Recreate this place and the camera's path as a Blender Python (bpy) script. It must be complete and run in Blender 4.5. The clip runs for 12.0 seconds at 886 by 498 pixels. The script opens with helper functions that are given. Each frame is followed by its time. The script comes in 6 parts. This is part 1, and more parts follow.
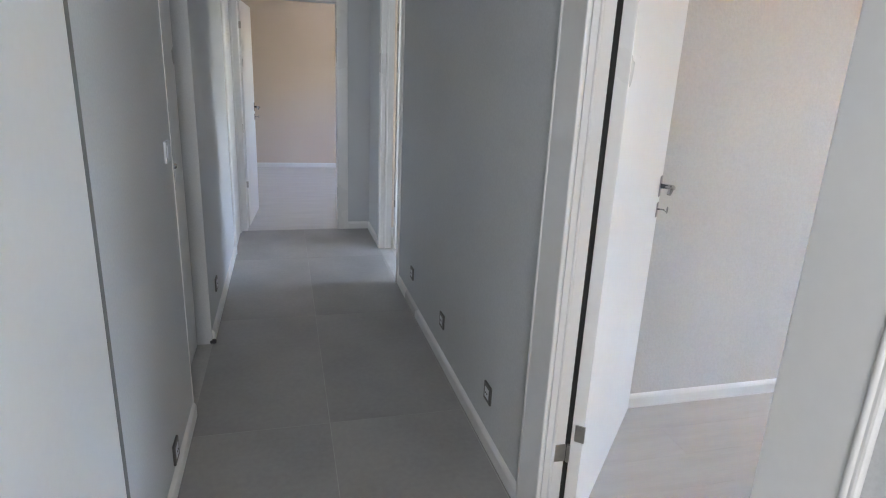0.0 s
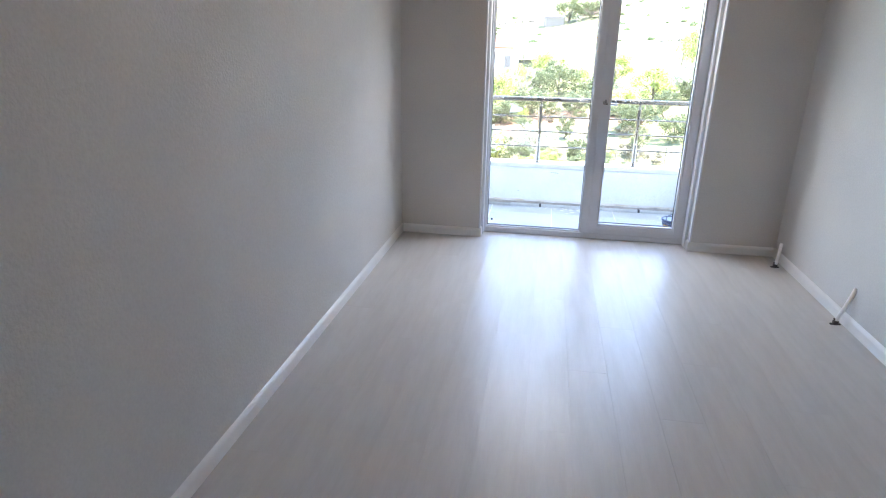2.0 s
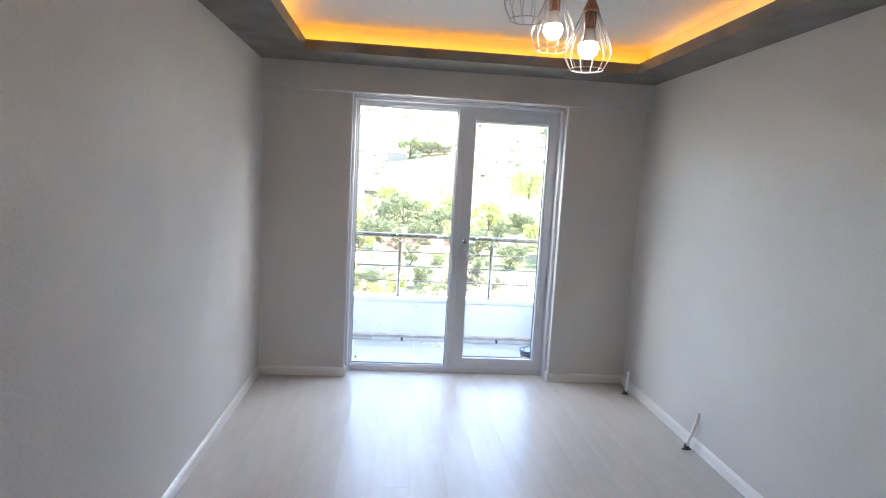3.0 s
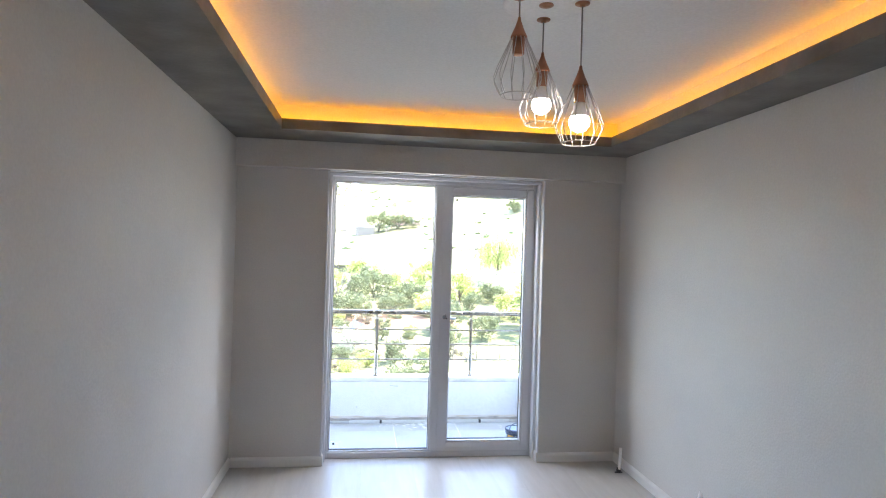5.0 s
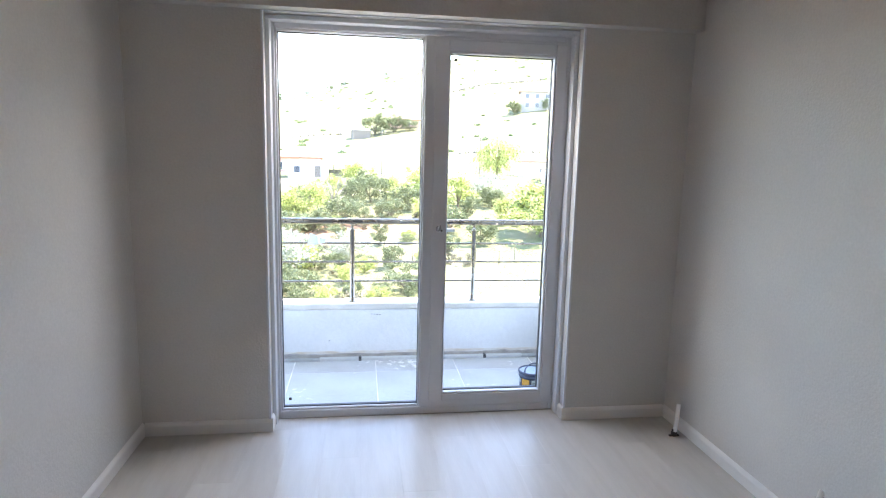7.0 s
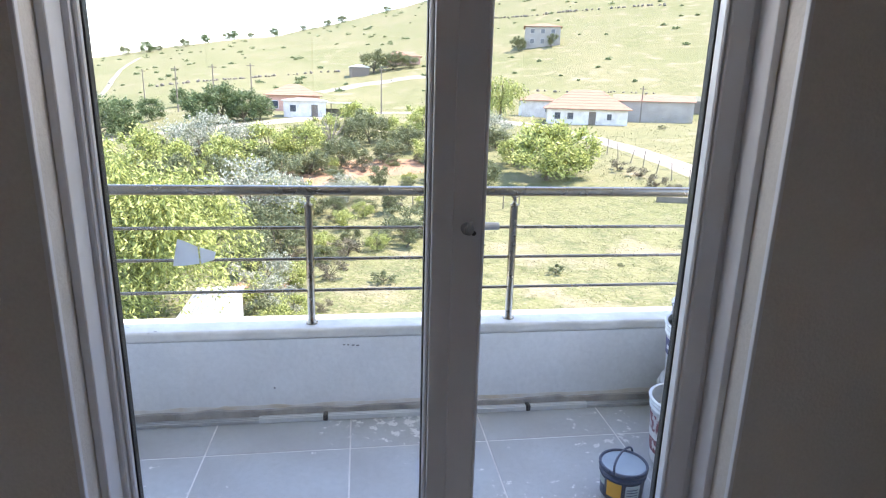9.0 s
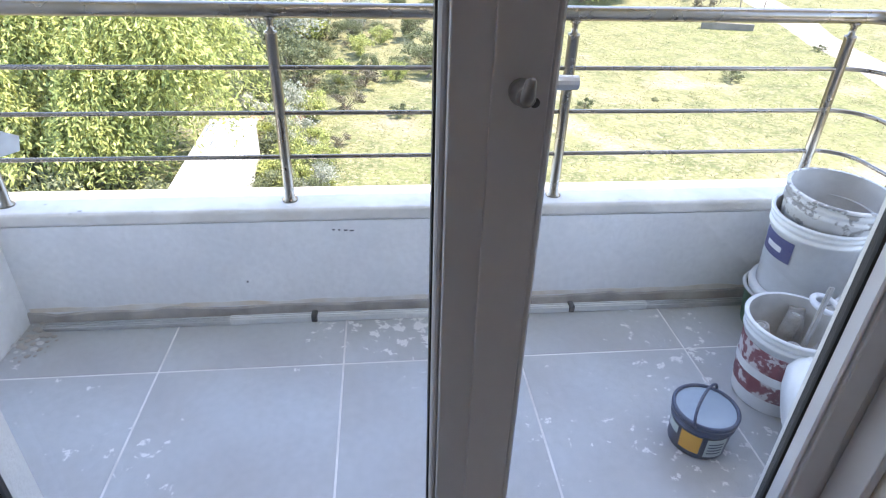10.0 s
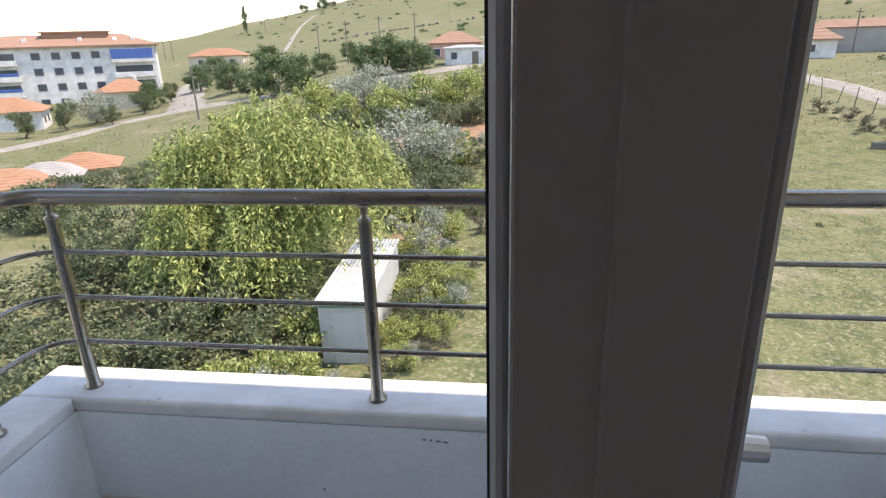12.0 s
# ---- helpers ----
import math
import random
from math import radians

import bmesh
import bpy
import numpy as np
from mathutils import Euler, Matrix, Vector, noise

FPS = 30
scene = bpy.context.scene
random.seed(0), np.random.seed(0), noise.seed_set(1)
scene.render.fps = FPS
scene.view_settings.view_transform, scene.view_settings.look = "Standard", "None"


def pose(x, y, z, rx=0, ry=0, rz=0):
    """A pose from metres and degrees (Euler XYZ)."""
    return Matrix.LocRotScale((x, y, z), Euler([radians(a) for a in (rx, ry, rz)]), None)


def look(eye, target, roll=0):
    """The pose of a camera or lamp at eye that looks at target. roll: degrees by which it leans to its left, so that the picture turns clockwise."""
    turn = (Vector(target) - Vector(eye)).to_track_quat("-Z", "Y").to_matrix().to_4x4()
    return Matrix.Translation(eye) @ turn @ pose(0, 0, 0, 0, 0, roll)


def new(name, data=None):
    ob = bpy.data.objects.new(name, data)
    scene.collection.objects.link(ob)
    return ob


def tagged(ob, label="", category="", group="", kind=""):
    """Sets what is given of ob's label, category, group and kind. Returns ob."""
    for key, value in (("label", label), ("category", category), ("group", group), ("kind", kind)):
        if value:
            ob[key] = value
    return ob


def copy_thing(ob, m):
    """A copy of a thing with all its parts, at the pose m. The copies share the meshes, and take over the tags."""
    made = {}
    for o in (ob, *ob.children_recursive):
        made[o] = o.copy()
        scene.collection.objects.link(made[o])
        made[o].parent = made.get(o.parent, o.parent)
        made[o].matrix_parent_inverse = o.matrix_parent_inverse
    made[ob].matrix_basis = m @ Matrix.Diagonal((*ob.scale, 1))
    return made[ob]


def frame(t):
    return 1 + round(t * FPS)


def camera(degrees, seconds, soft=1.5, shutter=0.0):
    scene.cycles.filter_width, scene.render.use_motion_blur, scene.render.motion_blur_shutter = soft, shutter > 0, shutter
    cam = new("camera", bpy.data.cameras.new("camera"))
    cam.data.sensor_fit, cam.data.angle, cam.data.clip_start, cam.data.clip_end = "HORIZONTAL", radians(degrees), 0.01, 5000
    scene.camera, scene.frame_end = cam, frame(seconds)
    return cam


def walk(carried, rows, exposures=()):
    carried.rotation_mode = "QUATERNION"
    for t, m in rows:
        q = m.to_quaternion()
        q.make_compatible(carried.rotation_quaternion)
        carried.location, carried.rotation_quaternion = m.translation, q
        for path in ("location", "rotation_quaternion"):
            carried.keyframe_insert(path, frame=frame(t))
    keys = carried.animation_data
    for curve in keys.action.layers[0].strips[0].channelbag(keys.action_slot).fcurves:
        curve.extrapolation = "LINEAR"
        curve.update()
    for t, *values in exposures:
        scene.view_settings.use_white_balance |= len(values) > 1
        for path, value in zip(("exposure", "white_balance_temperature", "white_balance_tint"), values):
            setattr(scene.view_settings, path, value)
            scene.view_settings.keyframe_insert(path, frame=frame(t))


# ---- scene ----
cam = camera(73.8, 12.0, soft=1.1)
PATH = [
    (0, (2.273, -5.518, 1.522), (0.423, -5.01, 0.955), 2.6),
    (0.5, (1.871, -5.325, 1.531), (0.154, -4.483, 0.946), 3.0),
    (1, (1.497, -5.125, 1.532), (0.051, -3.885, 0.921), 1.4),
    (1.5, (1.219, -4.947, 1.558), (0.438, -3.228, 0.899), -0.4),
    (2, (1.207, -4.804, 1.538), (0.892, -2.943, 0.877), 1.0),
    (2.5, (1.127, -4.727, 1.586), (1.19, -2.807, 1.033), 2.5),
    (3, (1.06, -4.718, 1.61), (1.233, -2.739, 1.376), 3.2),
    (3.2, (1.038, -4.736, 1.623), (1.232, -2.746, 1.55), 2.8),
    (4.8, (0.974, -4.659, 1.63), (1.235, -2.677, 1.704), 1.8),
    (5, (0.99, -4.603, 1.624), (1.256, -2.621, 1.638), 1.7),
    (5.5, (1.071, -4.326, 1.588), (1.346, -2.349, 1.469), 1.3),
    (6, (1.132, -3.996, 1.575), (1.401, -2.027, 1.348), 1.3),
    (6.5, (1.134, -3.596, 1.567), (1.412, -1.635, 1.285), 1.4),
    (6.7, (1.158, -3.461, 1.548), (1.436, -1.502, 1.254), 1.4),
    (8.3, (1.362, -2.087, 1.476), (1.629, -0.141, 1.101), 1.2),
    (8.5, (1.381, -1.861, 1.481), (1.644, 0.081, 1.083), 1.3),
    (9, (1.375, -1.4, 1.442), (1.648, 0.517, 0.941), 1.5),
    (9.5, (1.406, -0.995, 1.389), (1.662, 0.857, 0.681), 1.4),
    (10, (1.47, -0.665, 1.32), (1.662, 1.044, 0.3), 1.7),
    (10.5, (1.485, -0.429, 1.261), (1.621, 1.133, 0.019), 1.6),
    (11, (1.504, -0.28, 1.26), (1.55, 1.247, -0.031), 0.1),
    (11.5, (1.533, -0.248, 1.334), (1.459, 1.4, 0.203), -0.7),
    (12, (1.558, -0.246, 1.412), (1.299, 1.621, 0.745), -1.8),
]
walk(cam, [(t, look(eye, target, roll)) for t, eye, target, roll in PATH], [(0, 5.64, 7000, 14), (0.4, 5.82, 7050, 14), (0.6, 5.85, 7050, 14), (1.0, 5.15, 7000, 14), (1.5, 4.5, 6900, 15), (2.0, 4.2, 6850, 16), (2.7, 4.2, 6950, 16), (6.0, 4.05, 7050, 16), (6.7, 3.95, 7100, 16), (8.3, 2.83, 7100, 20), (9.0, 2.62, 7250, 20), (9.5, 2.58, 7350, 20), (10.0, 2.80, 7350, 21), (10.5, 2.80, 7400, 22), (11.0, 2.62, 7300, 22), (11.5, 2.22, 7600, 23), (12, 1.57, 7750, 20)])

# ---- world, sun, exposure ----
SUN_AZ, SUN_EL = 80.0, 62.0
END_LIGHT, SIDE_LIGHT, HALL_FILL, DOOR_FILL, LED, BULB = 0.15, 0.65, 1.3, 1.5, 0.85, 2.2
world = bpy.data.worlds.new("world")
scene.world = world
world.use_nodes = True
sky = world.node_tree.nodes.new("ShaderNodeTexSky")
sky.sky_type, sky.sun_disc = "NISHITA", False
sky.air_density, sky.dust_density, sky.ozone_density = 1.0, 0.2, 2.0
sky.sun_elevation, sky.sun_rotation = radians(SUN_EL), radians(SUN_AZ)
back = world.node_tree.nodes["Background"]
back.inputs["Strength"].default_value = 0.168
world.node_tree.links.new(sky.outputs["Color"], back.inputs["Color"])

sun_data = bpy.data.lights.new("sun", "SUN")
sun_data.energy, sun_data.angle, sun_data.color = 2.4, radians(0.53), (1.0, 0.95, 0.87)
sun = new("sun", sun_data)
sun_way = Vector((math.sin(radians(SUN_AZ)) * math.cos(radians(SUN_EL)), math.cos(radians(SUN_AZ)) * math.cos(radians(SUN_EL)), math.sin(radians(SUN_EL))))
sun.matrix_world = look((0, 0, 60), Vector((0, 0, 60)) - sun_way)


# ---- materials ----
def surface(name, a, b=None, scale=2.0, rough=0.6, bump=0.1, fine=60.0, metal=0.0, random=0.0, rough_var=0.1, stretch=(1, 1, 1), spec=0.5, grain_by=0.07):
    """Two base colours mixed by a broad noise, a fine noise for grain and relief; random shifts the value from object to object."""
    m = bpy.data.materials.new(name)
    m.use_nodes = True
    nt = m.node_tree
    p = nt.nodes["Principled BSDF"]
    b = b or tuple(v * 0.85 for v in a)
    tc = nt.nodes.new("ShaderNodeTexCoord")
    mp = nt.nodes.new("ShaderNodeMapping")
    mp.inputs["Scale"].default_value = stretch
    nt.links.new(tc.outputs["Object"], mp.inputs["Vector"])
    n1 = nt.nodes.new("ShaderNodeTexNoise")
    n1.inputs["Scale"].default_value, n1.inputs["Detail"].default_value = scale, 5
    n2 = nt.nodes.new("ShaderNodeTexNoise")
    n2.inputs["Scale"].default_value, n2.inputs["Detail"].default_value = fine, 3
    nt.links.new(mp.outputs["Vector"], n1.inputs["Vector"])
    nt.links.new(mp.outputs["Vector"], n2.inputs["Vector"])
    ramp = nt.nodes.new("ShaderNodeValToRGB")
    ramp.color_ramp.elements[0].position, ramp.color_ramp.elements[1].position = 0.32, 0.68
    ramp.color_ramp.elements[0].color, ramp.color_ramp.elements[1].color = (*a, 1), (*b, 1)
    nt.links.new(n1.outputs["Fac"], ramp.inputs["Fac"])
    hsv = nt.nodes.new("ShaderNodeHueSaturation")
    nt.links.new(ramp.outputs["Color"], hsv.inputs["Color"])
    grain = nt.nodes.new("ShaderNodeMapRange")
    grain.inputs["From Min"].default_value, grain.inputs["From Max"].default_value = 0.2, 0.8
    grain.inputs["To Min"].default_value, grain.inputs["To Max"].default_value = 1 - grain_by, 1 + grain_by
    nt.links.new(n2.outputs["Fac"], grain.inputs["Value"])
    value = grain.outputs["Result"]
    if random:
        info = nt.nodes.new("ShaderNodeObjectInfo")
        vary = nt.nodes.new("ShaderNodeMapRange")
        vary.inputs["To Min"].default_value, vary.inputs["To Max"].default_value = 1 - random, 1 + random
        nt.links.new(info.outputs["Random"], vary.inputs["Value"])
        mul = nt.nodes.new("ShaderNodeMath")
        mul.operation = "MULTIPLY"
        nt.links.new(vary.outputs["Result"], mul.inputs[0])
        nt.links.new(value, mul.inputs[1])
        value = mul.outputs["Value"]
    nt.links.new(value, hsv.inputs["Value"])
    nt.links.new(hsv.outputs["Color"], p.inputs["Base Color"])
    rr = nt.nodes.new("ShaderNodeMapRange")
    rr.inputs["To Min"].default_value, rr.inputs["To Max"].default_value = max(rough - rough_var, 0.02), min(rough + rough_var, 1)
    nt.links.new(n1.outputs["Fac"], rr.inputs["Value"])
    nt.links.new(rr.outputs["Result"], p.inputs["Roughness"])
    p.inputs["Metallic"].default_value = metal
    p.inputs["Specular IOR Level"].default_value = spec
    if bump:
        bp = nt.nodes.new("ShaderNodeBump")
        bp.inputs["Strength"].default_value, bp.inputs["Distance"].default_value = bump, 0.004
        nt.links.new(n2.outputs["Fac"], bp.inputs["Height"])
        nt.links.new(bp.outputs["Normal"], p.inputs["Normal"])
    return m


def leaf_material(name, a, b):
    """Leaves: colour varies from leaf to leaf, light shines through a little."""
    m = bpy.data.materials.new(name)
    m.use_nodes = True
    nt = m.node_tree
    p = nt.nodes["Principled BSDF"]
    geo = nt.nodes.new("ShaderNodeNewGeometry")
    ramp = nt.nodes.new("ShaderNodeValToRGB")
    ramp.color_ramp.elements[0].color, ramp.color_ramp.elements[1].color = (*a, 1), (*b, 1)
    nt.links.new(geo.outputs["Random Per Island"], ramp.inputs["Fac"])
    nt.links.new(ramp.outputs["Color"], p.inputs["Base Color"])
    p.inputs["Roughness"].default_value = 0.55
    p.inputs["Specular IOR Level"].default_value = 0.3
    tr = nt.nodes.new("ShaderNodeBsdfTranslucent")
    nt.links.new(ramp.outputs["Color"], tr.inputs["Color"])
    mix = nt.nodes.new("ShaderNodeMixShader")
    mix.inputs["Fac"].default_value = 0.3
    nt.links.new(p.outputs["BSDF"], mix.inputs[1])
    nt.links.new(tr.outputs["BSDF"], mix.inputs[2])
    nt.links.new(mix.outputs["Shader"], nt.nodes["Material Output"].inputs["Surface"])
    return m


def glow(name, colour, strength):
    m = bpy.data.materials.new(name)
    m.use_nodes = True
    p = m.node_tree.nodes["Principled BSDF"]
    p.inputs["Base Color"].default_value = (*colour, 1)
    p.inputs["Emission Color"].default_value = (*colour, 1)
    p.inputs["Emission Strength"].default_value = strength
    return m


def clear_glass(name):
    m = bpy.data.materials.new(name)
    m.use_nodes = True
    nt = m.node_tree
    p = nt.nodes["Principled BSDF"]
    p.inputs["Base Color"].default_value = (0.97, 0.985, 0.98, 1)
    p.inputs["Transmission Weight"].default_value = 1.0
    p.inputs["Roughness"].default_value, p.inputs["IOR"].default_value = 0.0, 1.45
    return m


def laminate(name):
    """Pale grey-oak laminate: long soft grain along the plank, gloss with faint smudges."""
    m = surface(name, (0.580, 0.568, 0.548), (0.525, 0.512, 0.492), 3.6, 0.38, 0.0, 26.0, random=0.012, rough_var=0.09, stretch=(5, 0.55, 1), grain_by=0.03)
    return m


def tile_stone(name, a, b, rough, stain=None, amount=0.0, random=0.03):
    """Porcelain stone tile with clouds; stain: splashes of dried plaster."""
    m = surface(name, a, b, 2.2, rough, 0.06, 40.0, random=random)
    if stain:
        nt = m.node_tree
        p = nt.nodes["Principled BSDF"]
        base = p.inputs["Base Color"].links[0].from_socket
        tc = nt.nodes.new("ShaderNodeTexCoord")
        geo = nt.nodes.new("ShaderNodeNewGeometry")
        big = nt.nodes.new("ShaderNodeTexNoise")
        big.inputs["Scale"].default_value, big.inputs["Detail"].default_value = 1.4, 2
        small = nt.nodes.new("ShaderNodeTexNoise")
        small.inputs["Scale"].default_value, small.inputs["Detail"].default_value, small.inputs["Roughness"].default_value = 24.0, 5, 0.62
        nt.links.new(geo.outputs["Position"], big.inputs["Vector"])
        nt.links.new(geo.outputs["Position"], small.inputs["Vector"])
        add = nt.nodes.new("ShaderNodeMath")
        add.operation = "MULTIPLY_ADD"
        add.inputs[1].default_value = 0.75
        nt.links.new(big.outputs["Fac"], add.inputs[0])
        nt.links.new(small.outputs["Fac"], add.inputs[2])
        cut = nt.nodes.new("ShaderNodeMapRange")
        cut.inputs["From Min"].default_value, cut.inputs["From Max"].default_value = 1.035 - amount, 1.075 - amount
        cut.inputs["To Max"].default_value = 0.75
        nt.links.new(add.outputs["Value"], cut.inputs["Value"])
        mx = nt.nodes.new("ShaderNodeMix")
        mx.data_type = "RGBA"
        nt.links.new(cut.outputs["Result"], mx.inputs["Factor"])
        nt.links.new(base, mx.inputs["A"])
        mx.inputs["B"].default_value = (*stain, 1)
        nt.links.new(mx.outputs["Result"], p.inputs["Base Color"])
    return m


def meadow(name):
    """Grass land: green and straw in three sizes of patch, with bare pale earth showing through."""
    m = bpy.data.materials.new(name)
    m.use_nodes = True
    nt = m.node_tree
    p = nt.nodes["Principled BSDF"]
    p.inputs["Roughness"].default_value, p.inputs["Specular IOR Level"].default_value = 0.95, 0.1
    geo = nt.nodes.new("ShaderNodeNewGeometry")
    colour = None
    for scale, detail, lo, hi, c0, c1 in ((0.035, 4, 0.35, 0.65, (0.132, 0.150, 0.062), (0.198, 0.190, 0.102)), (0.9, 5, 0.47, 0.64, None, (0.074, 0.094, 0.042)), (4.5, 4, 0.50, 0.66, None, (0.238, 0.218, 0.132)), (0.22, 6, 0.56, 0.70, None, (0.295, 0.250, 0.180)), (11.0, 4, 0.53, 0.62, None, (0.082, 0.090, 0.042)), (7.0, 5, 0.58, 0.66, None, (0.32, 0.285, 0.19))):
        n = nt.nodes.new("ShaderNodeTexNoise")
        n.inputs["Scale"].default_value, n.inputs["Detail"].default_value = scale, detail
        nt.links.new(geo.outputs["Position"], n.inputs["Vector"])
        r = nt.nodes.new("ShaderNodeMapRange")
        r.inputs["From Min"].default_value, r.inputs["From Max"].default_value = lo, hi
        r.inputs["To Max"].default_value = 1.0 if colour is None else 0.75
        nt.links.new(n.outputs["Fac"], r.inputs["Value"])
        mx = nt.nodes.new("ShaderNodeMix")
        mx.data_type = "RGBA"
        nt.links.new(r.outputs["Result"], mx.inputs["Factor"])
        if colour is None:
            mx.inputs["A"].default_value = (*c0, 1)
        else:
            nt.links.new(colour, mx.inputs["A"])
        mx.inputs["B"].default_value = (*c1, 1)
        colour = mx.outputs["Result"]
    nt.links.new(colour, p.inputs["Base Color"])
    fine = nt.nodes.new("ShaderNodeTexNoise")
    fine.inputs["Scale"].default_value, fine.inputs["Detail"].default_value = 2.5, 6
    nt.links.new(geo.outputs["Position"], fine.inputs["Vector"])
    bp = nt.nodes.new("ShaderNodeBump")
    bp.inputs["Strength"].default_value, bp.inputs["Distance"].default_value = 0.8, 0.25
    nt.links.new(fine.outputs["Fac"], bp.inputs["Height"])
    nt.links.new(bp.outputs["Normal"], p.inputs["Normal"])
    return m


M = {}
M["wallpaper"] = surface("wallpaper", (0.655, 0.635, 0.605), (0.605, 0.59, 0.57), 1.2, 0.62, 0.45, 95.0, rough_var=0.14, grain_by=0.06)
M["hall_paint"] = surface("hall_paint", (0.63, 0.64, 0.645), (0.59, 0.60, 0.61), 1.0, 0.55, 0.12, 120.0)
M["ceiling_white"] = surface("ceiling_white", (0.82, 0.82, 0.81), (0.78, 0.78, 0.775), 1.0, 0.9, 0.08, 90.0)
M["soffit"] = surface("soffit", (0.20, 0.185, 0.17), (0.13, 0.12, 0.112), 4.5, 0.42, 0.25, 45.0)
M["white_lacquer"] = surface("white_lacquer", (0.80, 0.79, 0.775), (0.785, 0.775, 0.76), 0.9, 0.3, 0.02, 40.0, grain_by=0.015)
M["upvc"] = surface("upvc", (0.705, 0.725, 0.765), (0.68, 0.70, 0.74), 1.2, 0.32, 0.015, 60.0, grain_by=0.01)
M["gasket"] = surface("gasket", (0.02, 0.02, 0.02), (0.03, 0.03, 0.03), 5, 0.6, 0.0)
M["joint_grey"] = surface("joint_grey", (0.20, 0.205, 0.20), (0.15, 0.155, 0.15), 5, 0.6, 0.0)
M["laminate"] = laminate("laminate")
M["hall_tile"] = tile_stone("hall_tile", (0.36, 0.352, 0.345), (0.30, 0.293, 0.288), 0.36, random=0.06)
M["balcony_tile"] = tile_stone("balcony_tile", (0.435, 0.468, 0.490), (0.370, 0.368, 0.366), 0.5, (0.80, 0.79, 0.78), 0.004)
M["grout"] = surface("grout", (0.80, 0.79, 0.78), (0.56, 0.54, 0.53), 6.0, 0.9, 0.3)
M["grout_grey"] = surface("grout_grey", (0.52, 0.52, 0.51), (0.42, 0.42, 0.41), 6.0, 0.9, 0.3)
M["plaster_white"] = surface("plaster_white", (0.80, 0.80, 0.80), (0.72, 0.72, 0.72), 2.5, 0.85, 0.35, 50.0)
M["coping"] = surface("coping", (0.74, 0.715, 0.675), (0.60, 0.575, 0.535), 5.5, 0.8, 0.2, 30.0)
M["steel"] = surface("steel", (0.30, 0.265, 0.225), (0.23, 0.205, 0.175), 7.0, 0.28, 0.04, 90.0, metal=1.0)
M["chrome"] = surface("chrome", (0.46, 0.46, 0.47), (0.40, 0.40, 0.42), 8.0, 0.15, 0.0, metal=1.0)
M["nickel"] = surface("nickel", (0.5, 0.47, 0.43), (0.45, 0.42, 0.39), 8.0, 0.35, 0.0, metal=1.0)
M["dark_plastic"] = surface("dark_plastic", (0.05, 0.05, 0.055), (0.035, 0.035, 0.04), 8.0, 0.45, 0.0)
M["handle_grey"] = surface("handle_grey", (0.25, 0.26, 0.275), (0.22, 0.23, 0.245), 6.0, 0.4, 0.0)
M["glass"] = clear_glass("window_glass")
M["slab"] = surface("slab", (0.42, 0.41, 0.40), (0.36, 0.35, 0.34), 1.5, 0.9, 0.3)
M["grass"] = meadow("grass")


# ---- mesh helpers ----
def part(name, bm, material, parent=None, label="", smooth=False):
    """Links a bmesh as one mesh object, under a thing or under a part."""
    me = bpy.data.meshes.new(name)
    bm.normal_update()
    bm.to_mesh(me)
    bm.free()
    if smooth:
        for f in me.polygons:
            f.use_smooth = True
    for mm in (material if isinstance(material, (list, tuple)) else [material]):
        me.materials.append(mm)
    ob = new(name, me)
    if parent is not None:
        ob.parent = parent
    if label:
        ob["label"] = label
    return ob


def box(bm, x0, y0, z0, x1, y1, z1, bevel=0.0, index=0, segments=1):
    r = bmesh.ops.create_cube(bm, size=1.0, matrix=Matrix.LocRotScale(((x0 + x1) / 2, (y0 + y1) / 2, (z0 + z1) / 2), None, (abs(x1 - x0), abs(y1 - y0), abs(z1 - z0))))
    vs = r["verts"]
    fs = {f for v in vs for f in v.link_faces}
    for f in fs:
        f.material_index = index
    if bevel:
        es = list({e for v in vs for e in v.link_edges})
        bmesh.ops.bevel(bm, geom=es, offset=bevel, segments=segments, affect="EDGES", profile=0.5)
    return bm


def tube(bm, pts, radius, sides=10, cap=True, closed=False):
    """A round bar swept along points; radius: one number or one for each point."""
    pts = [Vector(p) for p in pts]
    n = len(pts)
    rad = radius if isinstance(radius, (list, tuple)) else [radius] * n
    rings = []
    up = None
    for i, p in enumerate(pts):
        if closed:
            d = (pts[(i + 1) % n] - pts[i - 1]).normalized()
        else:
            d = (pts[min(i + 1, n - 1)] - pts[max(i - 1, 0)]).normalized()
        if up is None:
            up = d.orthogonal().normalized()
        up = (up - d * up.dot(d)).normalized()
        side = d.cross(up)
        rings.append([bm.verts.new(p + (up * math.cos(a) + side * math.sin(a)) * rad[i]) for a in (2 * math.pi * k / sides for k in range(sides))])
    for i in range(n if closed else n - 1):
        a, b = rings[i], rings[(i + 1) % n]
        for k in range(sides):
            bm.faces.new((a[k], a[(k + 1) % sides], b[(k + 1) % sides], b[k]))
    if cap and not closed:
        bm.faces.new(rings[0][::-1])
        bm.faces.new(rings[-1])
    return bm


